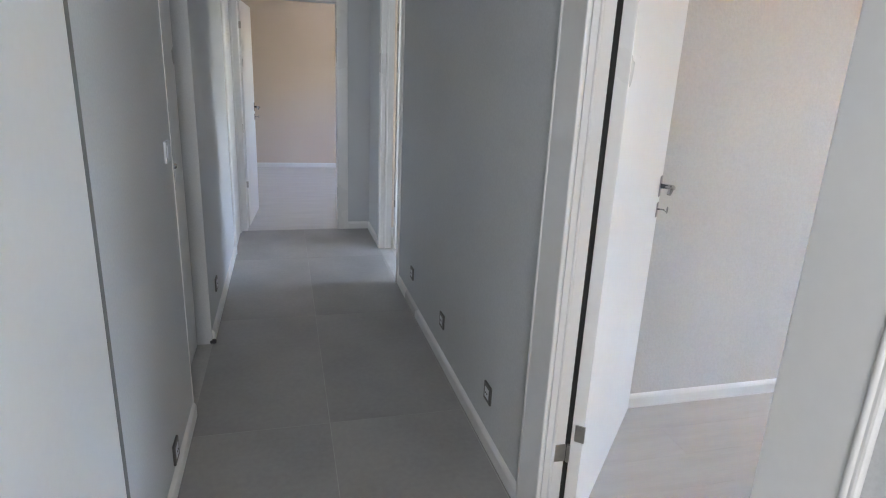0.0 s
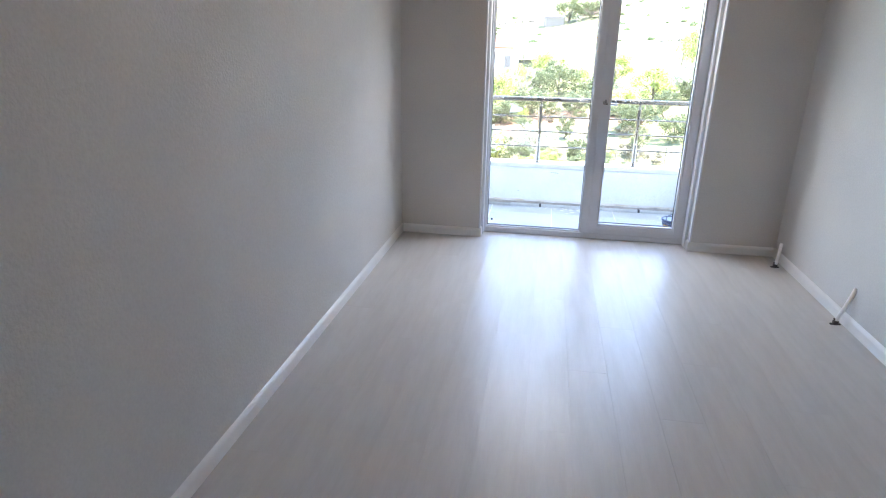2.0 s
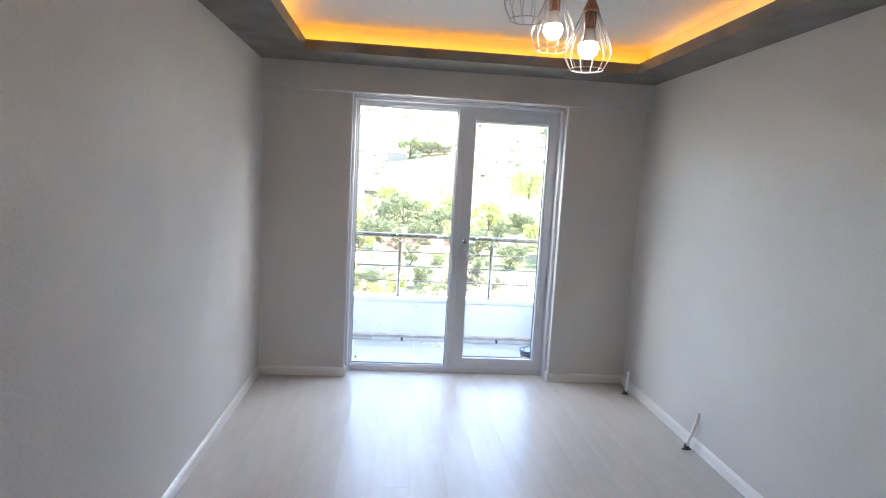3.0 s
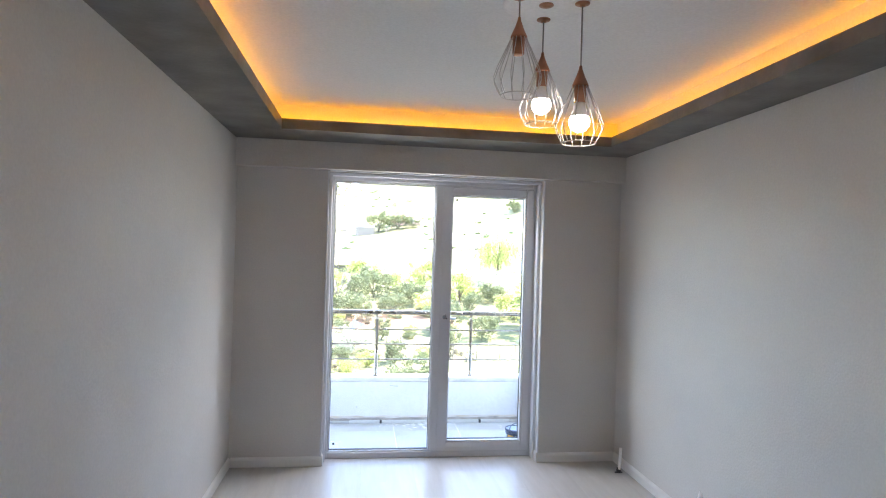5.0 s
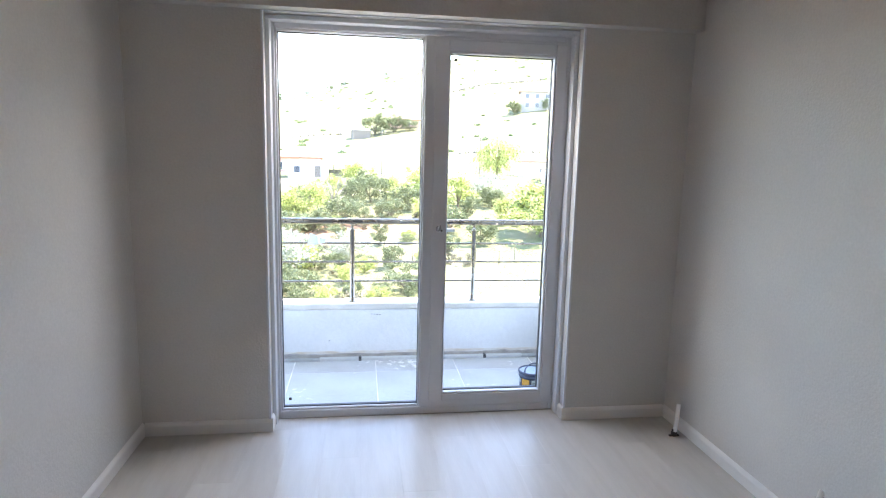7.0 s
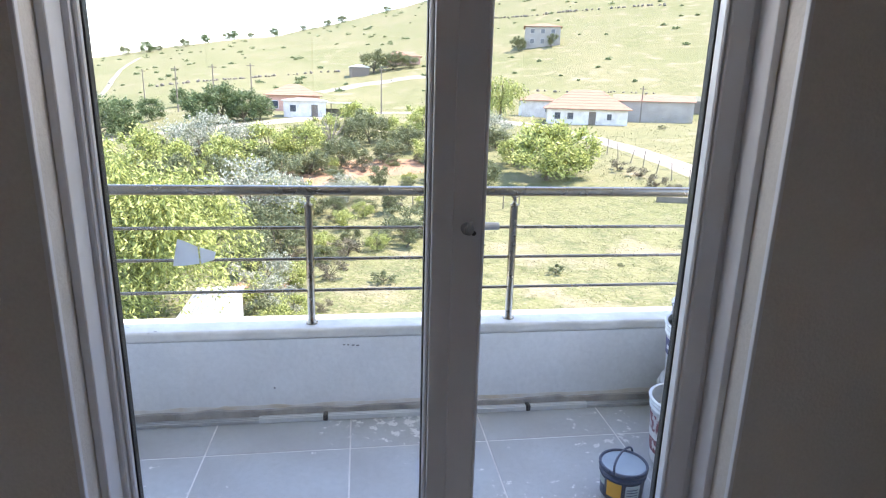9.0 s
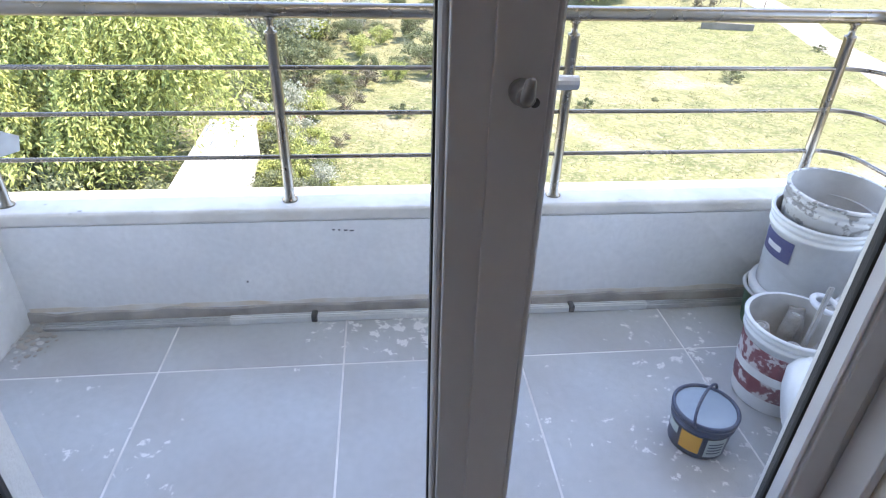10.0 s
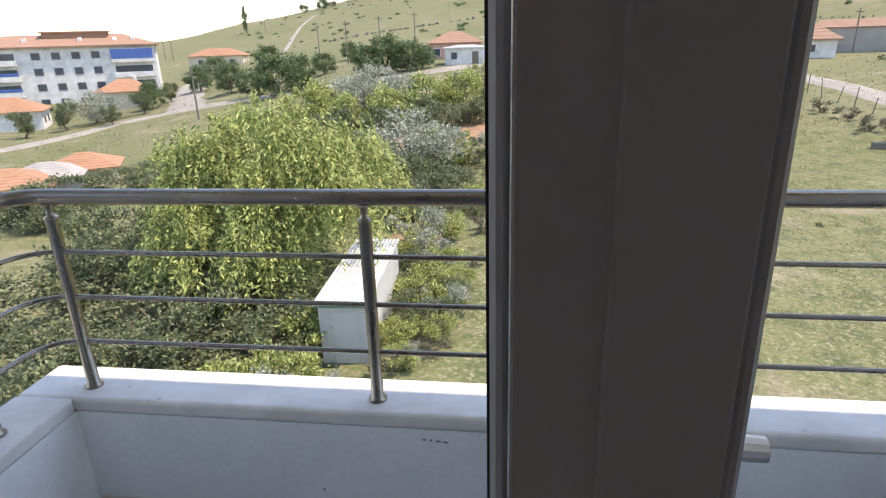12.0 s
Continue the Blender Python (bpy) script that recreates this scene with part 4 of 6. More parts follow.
# pencil marks and a scuff on the parapet
bm = bmesh.new()
for k, (w, dz) in enumerate(((0.012, 0), (0.010, -0.001), (0.016, -0.003), (0.018, -0.005))):
    x = 1.285 + k * 0.020
    box(bm, x, P_IN - 0.0012, 0.316 + dz, x + w * 0.8, P_IN + 0.001, 0.321 + dz)
box(bm, 0.966, P_IN - 0.0012, 0.110, 0.973, P_IN + 0.001, 0.117)
part("pencil_mark", bm, M["pencil"], parapet, "small dark pencil marks")
bm = bmesh.new()
for x, y, w in ((0.46, 1.185, 0.014), (0.44, 1.168, 0.010), (0.70, 1.166, 0.006), (1.72, 1.20, 0.008), (0.33, 1.24, 0.010), (2.31, 1.19, 0.009)):
    box(bm, x, y, P_TOP - 0.0005, x + w, y + w * 0.5, P_TOP + 0.0015, 0.0008)
part("dirt_fleck", bm, M["mortar"], parapet, "brown flecks of dirt on the coping")

# profiles lying along the parapet
prof = thing("metal_profile", "grey metal and plastic profiles lying along the parapet", "metal profile")
for name, x0, x1, w, h, m in (("strip", 0.262, 0.905, 0.028, 0.018, "aluminium"), ("strip", 0.900, 1.192, 0.030, 0.024, "pvc_grey"), ("strip", 1.212, 2.160, 0.030, 0.024, "pvc_grey"), ("strip", 2.180, 2.470, 0.030, 0.024, "pvc_grey"), ("strip", 2.465, 3.02, 0.026, 0.020, "aluminium")):
    bm = bmesh.new()
    box(bm, x0, 1.108, BALC_Z + 0.0005, x1, 1.108 + w, BALC_Z + h, 0.002)
    box(bm, x0 + 0.001, 1.113, BALC_Z + h - 0.001, x1 - 0.001, 1.117, BALC_Z + h + 0.004, 0.001)
    box(bm, x0 + 0.001, 1.127, BALC_Z + h - 0.001, x1 - 0.001, 1.131, BALC_Z + h + 0.004, 0.001)
    part(name, bm, M[m], prof)
for x in (1.202, 2.170):
    bm = bmesh.new()
    box(bm, x - 0.011, 1.103, BALC_Z + 0.0005, x + 0.011, 1.142, BALC_Z + 0.032, 0.004)
    part("clip", bm, M["dark_plastic"], prof, "black joining clip")


def pail(name, label, r0, r1, h, outer="pail_white", inner="pail_inside", ribs=(0.86, 0.93)):
    """An open plastic pail: conical wall with rim and ribs, base and inside. Stands at its local origin."""
    root = thing(name, label, "bucket", "balcony buckets")

    def rad(k):
        return r0 + (r1 - r0) * k
    prof_ = [(0, 0.004), (r0 - 0.012, 0.0), (r0 - 0.003, 0.003), (r0, 0.010)]
    for k in ribs:
        prof_ += [(rad(k - 0.03), h * (k - 0.03)), (rad(k) + 0.006, h * (k - 0.025)), (rad(k) + 0.006, h * (k + 0.005)), (rad(k), h * (k + 0.01))]
    prof_ += [(r1, h * 0.965), (r1 + 0.009, h * 0.97), (r1 + 0.010, h - 0.003), (r1 + 0.005, h), (r1 - 0.003, h - 0.002)]
    q = bmesh.new()
    lathe(q, prof_, 40)
    part("body", q, M[outer], root)
    q = bmesh.new()
    lathe(q, [(r1 - 0.003, h - 0.002), (r0 - 0.004, 0.012), (0, 0.012)], 40)
    part("inside", q, M[inner], root)
    return root


def wrap(root, material, r0, r1, h, a0, a1, z0, z1, label, out=0.0018):
    """A label wrapped round a pail between two angles (degrees) and heights."""
    q = bmesh.new()
    cols = []
    for k in range(13):
        a = radians(a0 + (a1 - a0) * k / 12)
        cols.append([q.verts.new(((r0 + (r1 - r0) * z / h + o) * math.cos(a), (r0 + (r1 - r0) * z / h + o) * math.sin(a), z)) for z, o in ((z0, 0.0), (z0, out), (z1, out), (z1, 0.0))])
    for u, v in zip(cols, cols[1:]):
        for j in range(3):
            q.faces.new((u[j], v[j], v[j + 1], u[j + 1]))
    return part("label", q, material, root, label)


# low dark tub with a blue-grey lid
tub = thing("paint_tub", "low dark paint tub with a blue grey lid and orange label", "paint tub")
bm = bmesh.new()
lathe(bm, [(0, 0.002), (0.092, 0.0), (0.100, 0.006), (0.106, 0.118), (0.112, 0.120), (0.112, 0.128), (0.106, 0.130), (0.107, 0.150), (0, 0.150)], 44)
part("body", bm, M["tub_dark"], tub)
bm = bmesh.new()
lathe(bm, [(0.103, 0.162), (0.02, 0.161), (0, 0.161)], 44)
part("lid", bm, M["tub_lid"], tub, "dusty blue grey plastic lid")
bm = bmesh.new()
lathe(bm, [(0.110, 0.146), (0.116, 0.148), (0.117, 0.166), (0.114, 0.170), (0.106, 0.170), (0.103, 0.161)], 44)
part("rim", bm, M["tub_dark"], tub, "dark blue lid rim")
wrap(tub, M["label_orange"], 0.100, 0.108, 0.15, -132, -92, 0.030, 0.110, "orange label patch")
wrap(tub, M["label_pale"], 0.100, 0.108, 0.15, -82, -42, 0.022, 0.108, "pale printed label")
wrap(tub, M["label_pale"], 0.100, 0.108, 0.15, -172, -140, 0.070, 0.105, "pale printed label")
for z in (0.085, 0.070, 0.055, 0.040):
    wrap(tub, M["tub_dark"], 0.1024, 0.1104, 0.15, -78, -48, z, z + 0.004, "unreadable print line", 0.001)
bm = bmesh.new()
tube(bm, [(0.36 * c - 0.93 * s, 0.93 * c + 0.36 * s, 0.160 + 0.052 * math.sin(a) ** 0.6) for a, c, s in ((a, 0.119 * math.cos(a), 0.018 * math.sin(a)) for a in (math.pi * k / 16 for k in range(17)))], 0.0055, 8)
part("handle", bm, M["tub_dark"], tub, "dark bail handle", True)
tub.matrix_world = pose(2.362, 0.478, BALC_Z, 0, 0, -24) @ Matrix.Scale(0.79, 4)

# red and white pail filled with rubbish
R = pail("bucket", "open white pail with a dark red label, full of paint rollers", 0.118, 0.140, 0.295)
wrap(R, M["label_worn"], 0.118, 0.140, 0.295, -225, -40, 0.055, 0.225, "worn dark red label")
wrap(R, M["pail_white"], 0.1205, 0.1425, 0.295, -215, -120, 0.120, 0.150, "pale printed band", 0.001)
R.matrix_world = pose(2.695, 0.645, BALC_Z)
M["roller"] = surface("roller_fleece", (0.36, 0.345, 0.33), (0.20, 0.19, 0.18), 25.0, 0.95, 0.6, 70.0)
def roller(x, y, z, rx, ry, rz, length=0.16, r=0.024):
    ob = thing("paint_roller", "used pale paint roller sleeve standing in the pail", "paint roller", "rollers in the pail")
    q = bmesh.new()
    lathe(q, [(r * 0.55, 0), (r, 0.003), (r, length - 0.003), (r * 0.55, length), (r * 0.55, length - 0.05), (0, length - 0.05)], 18)
    part("sleeve", q, M["roller"], ob)
    q = bmesh.new()
    lathe(q, [(r * 0.56, 0.0), (r * 0.56, length - 0.002), (r * 0.42, length - 0.002), (r * 0.42, 0.0)], 18)
    part("core", q, M["pvc_grey"], ob)
    ob.matrix_world = pose(x, y, z, rx, ry, rz)
for args in ((2.670, 0.605, 0.075, 14, -12, 0), (2.645, 0.670, 0.080, -8, -16, 30), (2.710, 0.705, 0.075, 10, 8, 70), (2.735, 0.625, 0.070, 16, 14, 10), (2.760, 0.695, 0.080, -10, 18, 50)):
    roller(*args)
st = thing("mixing_stick", "grey wooden stick leaning in the pail", "stick")
bm = bmesh.new()
box(bm, -0.012, -0.004, 0, 0.012, 0.004, 0.36, 0.002)
part("stick", bm, M["roller"], st)
st.matrix_world = pose(2.660, 0.565, 0.040, -8, 22, 20)

# stack by the corner
G = pail("bucket", "low green pail under the white ones", 0.120, 0.138, 0.16, "green_plastic", "green_plastic", ())
G.matrix_world = pose(2.918, 0.985, BALC_Z)
bm = bmesh.new()
tube(bm, [(0.142 * math.cos(a), 0.142 * math.sin(a), 0.158) for a in (2 * math.pi * k / 32 for k in range(32))], 0.007, 8, closed=True)
part("rim", bm, M["pail_white"], G, "white rim", True)
W1 = pail("bucket", "white plaster spattered pail stacked on another", 0.128, 0.150, 0.34)
wrap(W1, M["label_blue"], 0.128, 0.150, 0.34, -205, -150, 0.185, 0.265, "torn dark blue label")
wrap(W1, M["pail_white"], 0.1295, 0.1515, 0.34, -192, -165, 0.212, 0.232, "pale printed band", 0.001)
W1.matrix_world = pose(2.918, 0.955, BALC_Z + 0.162, 3, -2, 0)
bm = bmesh.new()
lathe(bm, [(0.129, 0.010), (0.150, 0.012), (0.154, 0.030), (0.150, 0.044), (0.133, 0.046)], 40)
part("drip_ring", bm, M["pail_white"], W1, "white plastic ring")
W2 = pail("bucket", "white pail nested in the one below, rim caked with plaster", 0.128, 0.150, 0.34, "pail_caked")
W2.matrix_world = pose(2.921, 0.950, BALC_Z + 0.162 + 0.085, 3, -2, 40)
# white sack-like pail lying on its side
V = pail("bucket", "white pail lying on its side with its rounded base outward", 0.135, 0.155, 0.30)
bm = bmesh.new()
lathe(bm, [(0.134, 0.012), (0.128, -0.018), (0.105, -0.042), (0.06, -0.055), (0, -0.058)], 40)
part("base", bm, M["pail_white"], V, "smooth rounded base")
V.matrix_world = pose(2.625, 0.440, BALC_Z + 0.158, 78, 0, 62)
cap = thing("plastic_ring", "white plastic ring lying on the pail of rollers", "plastic ring")
bm = bmesh.new()
tube(bm, [(0.040 * math.cos(a), 0.040 * math.sin(a), 0) for a in (2 * math.pi * k / 28 for k in range(28))], 0.009, 10, closed=True)
part("ring", bm, M["upvc"], cap, smooth=True)
bm = bmesh.new()
tube(bm, [(0.045, 0, 0), (0.085, 0.01, -0.004), (0.13, 0.0, -0.02)], 0.007, 8)
part("stem", bm, M["upvc"], cap, smooth=True)
cap.matrix_world = pose(2.800, 0.685, 0.286, 12, 6, 20)


# crumbs of mortar swept into the corner
rubble = thing("mortar_rubble", "small heap of crumbled pale mortar in the parapet corner", "rubble")
for k in range(40):
    a, r = k * 2.4, 0.019 * math.sqrt(k)
    q = bmesh.new()
    s = (0.017 - 0.0003 * k) * (0.6 + 0.4 * math.sin(k * 1.7) ** 2)
    bmesh.ops.create_icosphere(q, subdivisions=2, radius=s)
    for v in q.verts:
        v.co *= 1 + 0.45 * noise.noise(v.co * 45 + Vector((k * 3.1, 0, 0)))
        v.co.z *= 0.28
        v.co += Vector((0.255 + r * math.cos(a) * 0.65, 1.070 + r * math.sin(a), BALC_Z + s * 0.20))
    part("crumb", q, M["mortar"] if k % 5 else M["pvc_grey"], rubble)

rng = np.random.default_rng(7)
# ---- roads, walls and fences of the valley ----
M["track"] = surface("track", (0.31, 0.285, 0.245), (0.23, 0.21, 0.175), 0.5, 0.95, 0.3, 6.0)
M["soil"] = surface("soil", (0.34, 0.20, 0.12), (0.26, 0.16, 0.10), 0.8, 0.95, 0.5, 6.0)
M["rubble"] = surface("rubble", (0.20, 0.18, 0.15), (0.12, 0.11, 0.09), 2.0, 0.95, 0.6, 8.0)
M["weathered_wood"] = surface("weathered_wood", (0.20, 0.17, 0.14), (0.14, 0.12, 0.10), 4.0, 0.9, 0.4, 20.0)
M["roof_tile"] = surface("roof_tile", (0.40, 0.205, 0.115), (0.29, 0.155, 0.09), 1.5, 0.85, 0.4, 5.0)
M["roof_pale"] = surface("roof_pale", (0.34, 0.195, 0.13), (0.26, 0.155, 0.105), 1.5, 0.85, 0.4, 5.0)
M["render_white"] = surface("render_white", (0.70, 0.69, 0.67), (0.50, 0.48, 0.46), 0.8, 0.85, 0.2, 8.0)
M["render_grey"] = surface("render_grey", (0.36, 0.34, 0.31), (0.27, 0.255, 0.235), 0.6, 0.9, 0.3, 8.0)
M["render_pink"] = surface("render_pink", (0.58, 0.34, 0.27), (0.52, 0.30, 0.24), 0.8, 0.9, 0.2, 8.0)
M["render_cream"] = surface("render_cream", (0.62, 0.54, 0.40), (0.56, 0.48, 0.36), 0.8, 0.9, 0.2, 8.0)
M["dark_glass"] = surface("dark_glass", (0.05, 0.06, 0.08), (0.07, 0.08, 0.10), 0.7, 0.12, 0.0)
M["awning_blue"] = surface("awning_blue", (0.05, 0.12, 0.36), (0.04, 0.10, 0.30), 1.0, 0.6, 0.0)
M["tin"] = surface("tin", (0.62, 0.62, 0.61), (0.52, 0.50, 0.47), 1.3, 0.45, 0.1, 20.0, metal=0.35)
M["shed_wall"] = surface("shed_wall", (0.50, 0.50, 0.47), (0.42, 0.42, 0.40), 1.2, 0.7, 0.2, 20.0)
M["green_trim"] = surface("green_trim", (0.06, 0.20, 0.14), (0.05, 0.17, 0.12), 2.0, 0.5, 0.0)


def ribbon(name, label, category, material, spots, width, lift=0.06):
    """A strip that lies on the land through (az, d) spots."""
    pts = [Vector(azd(a, d)) for a, d in spots]
    fine = []
    for p, q_ in zip(pts, pts[1:]):
        n_ = max(2, int((q_ - p).length / 2.5))
        fine += [p.lerp(q_, k / n_) for k in range(n_)]
    fine.append(pts[-1])
    q = bmesh.new()
    prev_ = None
    for i, p in enumerate(fine):
        d = (fine[min(i + 1, len(fine) - 1)] - fine[max(i - 1, 0)]).normalized()
        s = Vector((d.y, -d.x, 0)).normalized()
        w = width * (0.5 + 0.08 * noise.noise(p * 0.3))
        row = []
        for k in (-1, -0.5, 0, 0.5, 1):
            v = p + s * w * k
            row.append(q.verts.new((v.x, v.y, ground(v.x, v.y) + lift * (1 if abs(k) < 1 else -0.4))))
        if prev_:
            for j in range(4):
                q.faces.new((prev_[j], prev_[j + 1], row[j + 1], row[j]))
        prev_ = row
    return structure(name, q, material, label, category)


ribbon("road", "pale dusty village road crossing the valley", "road", M["track"], ((-50, 84), (-43, 92), (-36, 106), (-30, 103), (-25, 97), (-20, 90), (-14, 89), (-9, 91), (-5, 96), (-1, 108), (3, 114), (8, 112), (13, 98), (18, 92)), 4.5, 0.12)
ribbon("road_side", "pale dusty lane climbing to the village", "road", M["track"], ((-30.5, 103), (-30.2, 125), (-29.5, 150)), 7.0, 0.12)
ribbon("track", "pale gravel track beside the fenced field", "road", M["track"], ((17, 92), (22, 84), (26, 77), (30, 70), (34, 62), (37, 56), (41, 50), (48, 42)), 3.4, 0.12)
ribbon("hill_path", "dusty path up the hillside", "road", M["track"], ((-22, 175), (-21, 220), (-20, 290), (-18.5, 380)), 1.7, 0.15)
ribbon("farm_lane", "pale lane on the hillside", "road", M["track"], ((-4, 150), (0, 160), (5, 163), (9, 160)), 5.0, 0.15)
ribbon("bare_soil", "patch of red brown bare soil", "ground", M["soil"], ((32.5, 106), (36, 104), (39, 100)), 7.0, 0.10)
ribbon("orchard_soil", "bare red brown soil under the fruit trees", "ground", M["soil"], ((-10, 52), (-6, 58), (-1, 63), (4, 64), (8, 66)), 8.0, 0.06)
ribbon("garden_soil", "bare brown soil behind the shed", "ground", M["soil"], ((-14, 27.5), (-12, 29), (-9.5, 31)), 3.0, 0.05)


def stone_line(name, label, spots, h, w):
    """A low uneven bank of stones along the land."""
    q = bmesh.new()
    pts = [Vector(azd(a, d)) for a, d in spots]
    for p, r in zip(pts, pts[1:]):
        n_ = int((r - p).length / 0.9)
        for k in range(n_):
            if rng.random() < 0.25:
                continue
            c_ = p.lerp(r, (k + rng.random() * 0.8) / n_)
            z = ground(c_.x, c_.y)
            s = 0.6 + rng.random() * 0.8
            bmesh.ops.create_icosphere(q, subdivisions=1, radius=0.5, matrix=Matrix.LocRotScale((c_.x + rng.normal() * 0.4, c_.y + rng.normal() * 0.4, z + h * 0.2), Euler((rng.random(), rng.random(), rng.random() * 6)), (w * s * 1.6, w * s, h * s)))
    return tagged(part(name, q, M["rubble"]), label, "stone bank", kind="stuff")


stone_line("stone_bank", "broken stone terrace line on the hillside", ((-17.5, 182), (-12, 188), (-7.3, 193), (-3, 186), (0.9, 180)), 0.8, 0.75)
stone_line("stone_bank", "broken stone terrace line high on the hill", ((8, 275), (12, 280), (16, 270), (20, 262), (27, 256)), 1.0, 0.9)
stone_line("stone_bank", "broken stone terrace line below the hill house", ((9, 140), (14, 142), (20, 140), (27, 138)), 0.55, 0.5)
stone_line("debris", "heap of stones and scrap beside the shed", ((-19.5, 15.4), (-16.5, 15.8), (-13.5, 16.6)), 0.16, 0.16)


def stake_fence(name, label, spots, step, h, tilt):
    root = thing(name, label, "fence")
    pts = [Vector(azd(a, d)) for a, d in spots]
    tops = []
    for p, r in zip(pts, pts[1:]):
        n_ = max(1, int((r - p).length / step))
        for k in range(n_):
            c_ = p.lerp(r, k / n_)
            z = ground(c_.x, c_.y)
            hh = h * (0.85 + 0.3 * rng.random())
            t_ = Vector((c_.x + rng.normal() * tilt, c_.y + rng.normal() * tilt, z + hh))
            q = bmesh.new()
            tube(q, [(c_.x, c_.y, z - 0.2), t_], [0.055, 0.04], 6)
            part("post", q, M["weathered_wood"], root)
            tops.append(t_)
    q = bmesh.new()
    for f in (0.1, 0.55):
        tube(q, [t_ - Vector((0, 0, h * f)) for t_ in tops], 0.012, 4)
    part("wire", q, M["weathered_wood"], root, "sagging fence wire")
    return root


stake_fence("fence", "leaning stake and wire fence along the track", ((21.5, 78), (24.5, 72), (28, 66), (31, 61), (34.5, 55.5)), 2.3, 1.7, 0.14)
stake_fence("fence", "rough stake fence round the orchard", ((2, 52), (5, 49), (9, 48), (14, 49), (17, 52)), 1.7, 1.3, 0.16)
wall_ob = thing("field_wall", "low dark block wall at the end of the field", "wall")
bm = bmesh.new()
x, y, z = azd(30.4, 55)
box(bm, -2.0, -0.12, -0.4, 2.0, 0.12, 0.5, 0.03)
part("blocks", bm, M["rubble"], wall_ob)
wall_ob.matrix_world = pose(x, y, z, 0, 0, -18)


def pole(az, d, h, label="grey utility pole with a crossarm"):
    root = thing("utility_pole", label, "utility pole", "utility poles")
    q = bmesh.new()
    tube(q, [(0, 0, -0.4), (0, 0, h)], [0.14, 0.09], 8)
    part("pole", q, M["weathered_wood"], root)
    q = bmesh.new()
    box(q, -0.7, -0.05, h - 0.5, 0.7, 0.05, h - 0.38, 0.01)
    part("crossarm", q, M["weathered_wood"], root)
    root.matrix_world = pose(*azd(az, d), 0, 0, 20)


for az, d, h in ((-29.5, 88, 6.5), (-16.0, 120, 8), (-13.0, 112, 8), (-9.8, 118, 8), (1.9, 108, 8), (11.5, 112, 7), (-18.5, 150, 7), (-23.0, 300, 13), (-30.8, 240, 10), (-31.4, 250, 12), (26.0, 108, 6)):
    pole(az, d, h)


# ---- houses ----
def house(name, label, at, w, dpt, h, roof_h, wall, roof="roof_tile", eave=0.5, wins=(), doors=(), hip=True, chimney=False, storey=False):
    """A house with a front along local x at y = 0 facing -y. wins: (x, z, w, h) on the front; side windows repeat on the right end."""
    root = thing(name, label, "house", "village houses")
    q = bmesh.new()
    box(q, -w / 2, 0, -1.2, w / 2, dpt, h)
    part("wall", q, M[wall], root)
    q = bmesh.new()
    x0, x1, y0, y1 = -w / 2 - eave, w / 2 + eave, -eave, dpt + eave
    inset = min(dpt / 2 + eave, (w / 2 + eave) * 0.9) if hip else 0.0
    lo = [q.verts.new(v) for v in ((x0, y0, h), (x1, y0, h), (x1, y1, h), (x0, y1, h))]
    hi = [q.verts.new(v) for v in ((x0, y0, h + 0.14), (x1, y0, h + 0.14), (x1, y1, h + 0.14), (x0, y1, h + 0.14))]
    ym = (y0 + y1) / 2
    top = [q.verts.new((x0 + inset, ym, h + roof_h)), q.verts.new((x1 - inset, ym, h + roof_h))]
    q.faces.new(lo[::-1])
    for k in range(4):
        q.faces.new((lo[k], lo[(k + 1) % 4], hi[(k + 1) % 4], hi[k]))
    q.faces.new((hi[0], hi[1], top[1], top[0]))
    q.faces.new((hi[1], hi[2], top[1]))
    q.faces.new((hi[2], hi[3], top[0], top[1]))
    q.faces.new((hi[3], hi[0], top[0]))
    r = part("roof", q, M[roof], root, "weathered clay tile roof")
    q = bmesh.new()
    rows = 7
    for k in range(1, rows):
        t = k / rows
        a, b = hi[0], hi[1]
        za, ya = h + 0.14 + (roof_h - 0.14) * t, y0 + (ym - y0) * t
        xa, xb = x0 + inset * t, x1 - inset * t
        tube(q, [(xa, ya, za), (xb, ya, za)], 0.03, 4)
        tube(q, [(xb, ya, za), (xb, 2 * ym - ya, za)], 0.03, 4)
        tube(q, [(xa, ya, za), (xa, 2 * ym - ya, za)], 0.03, 4)
    part("tile_course", q, M[roof], r)
    if chimney:
        q = bmesh.new()
        box(q, w * 0.2 - 0.3, ym - 0.3, h + roof_h * 0.5, w * 0.2 + 0.3, ym + 0.3, h + roof_h + 0.5, 0.04)
        part("chimney", q, M["render_white"], r)
    for x, z, ww, hh in wins:
        q = bmesh.new()
        box(q, x - ww / 2 - 0.08, -0.04, z - 0.08, x + ww / 2 + 0.08, 0.03, z + hh + 0.08, 0.02)
        f = part("window", q, M["render_white"], root, "white framed window")
        q = bmesh.new()
        box(q, x - ww / 2, -0.055, z, x + ww / 2, 0.0, z + hh)
        part("pane", q, M["dark_glass"], f)
    for y in (dpt * 0.3, dpt * 0.7):
        q = bmesh.new()
        box(q, w / 2 - 0.02, y - 0.5, 1.0, w / 2 + 0.04, y + 0.5, 2.1)
        part("window", q, M["dark_glass"], root)
    for x, ww, hh in doors:
        q = bmesh.new()
        box(q, x - ww / 2, -0.05, 0.0, x + ww / 2, 0.02, hh, 0.02)
        part("door", q, M["weathered_wood"], root, "dark door")
    root.matrix_world = at
    return root


def on_land(az, d, turn=0.0, up=0.0):
    x, y, z = azd(az, d)
    return pose(x, y, z + up, 0, 0, turn)


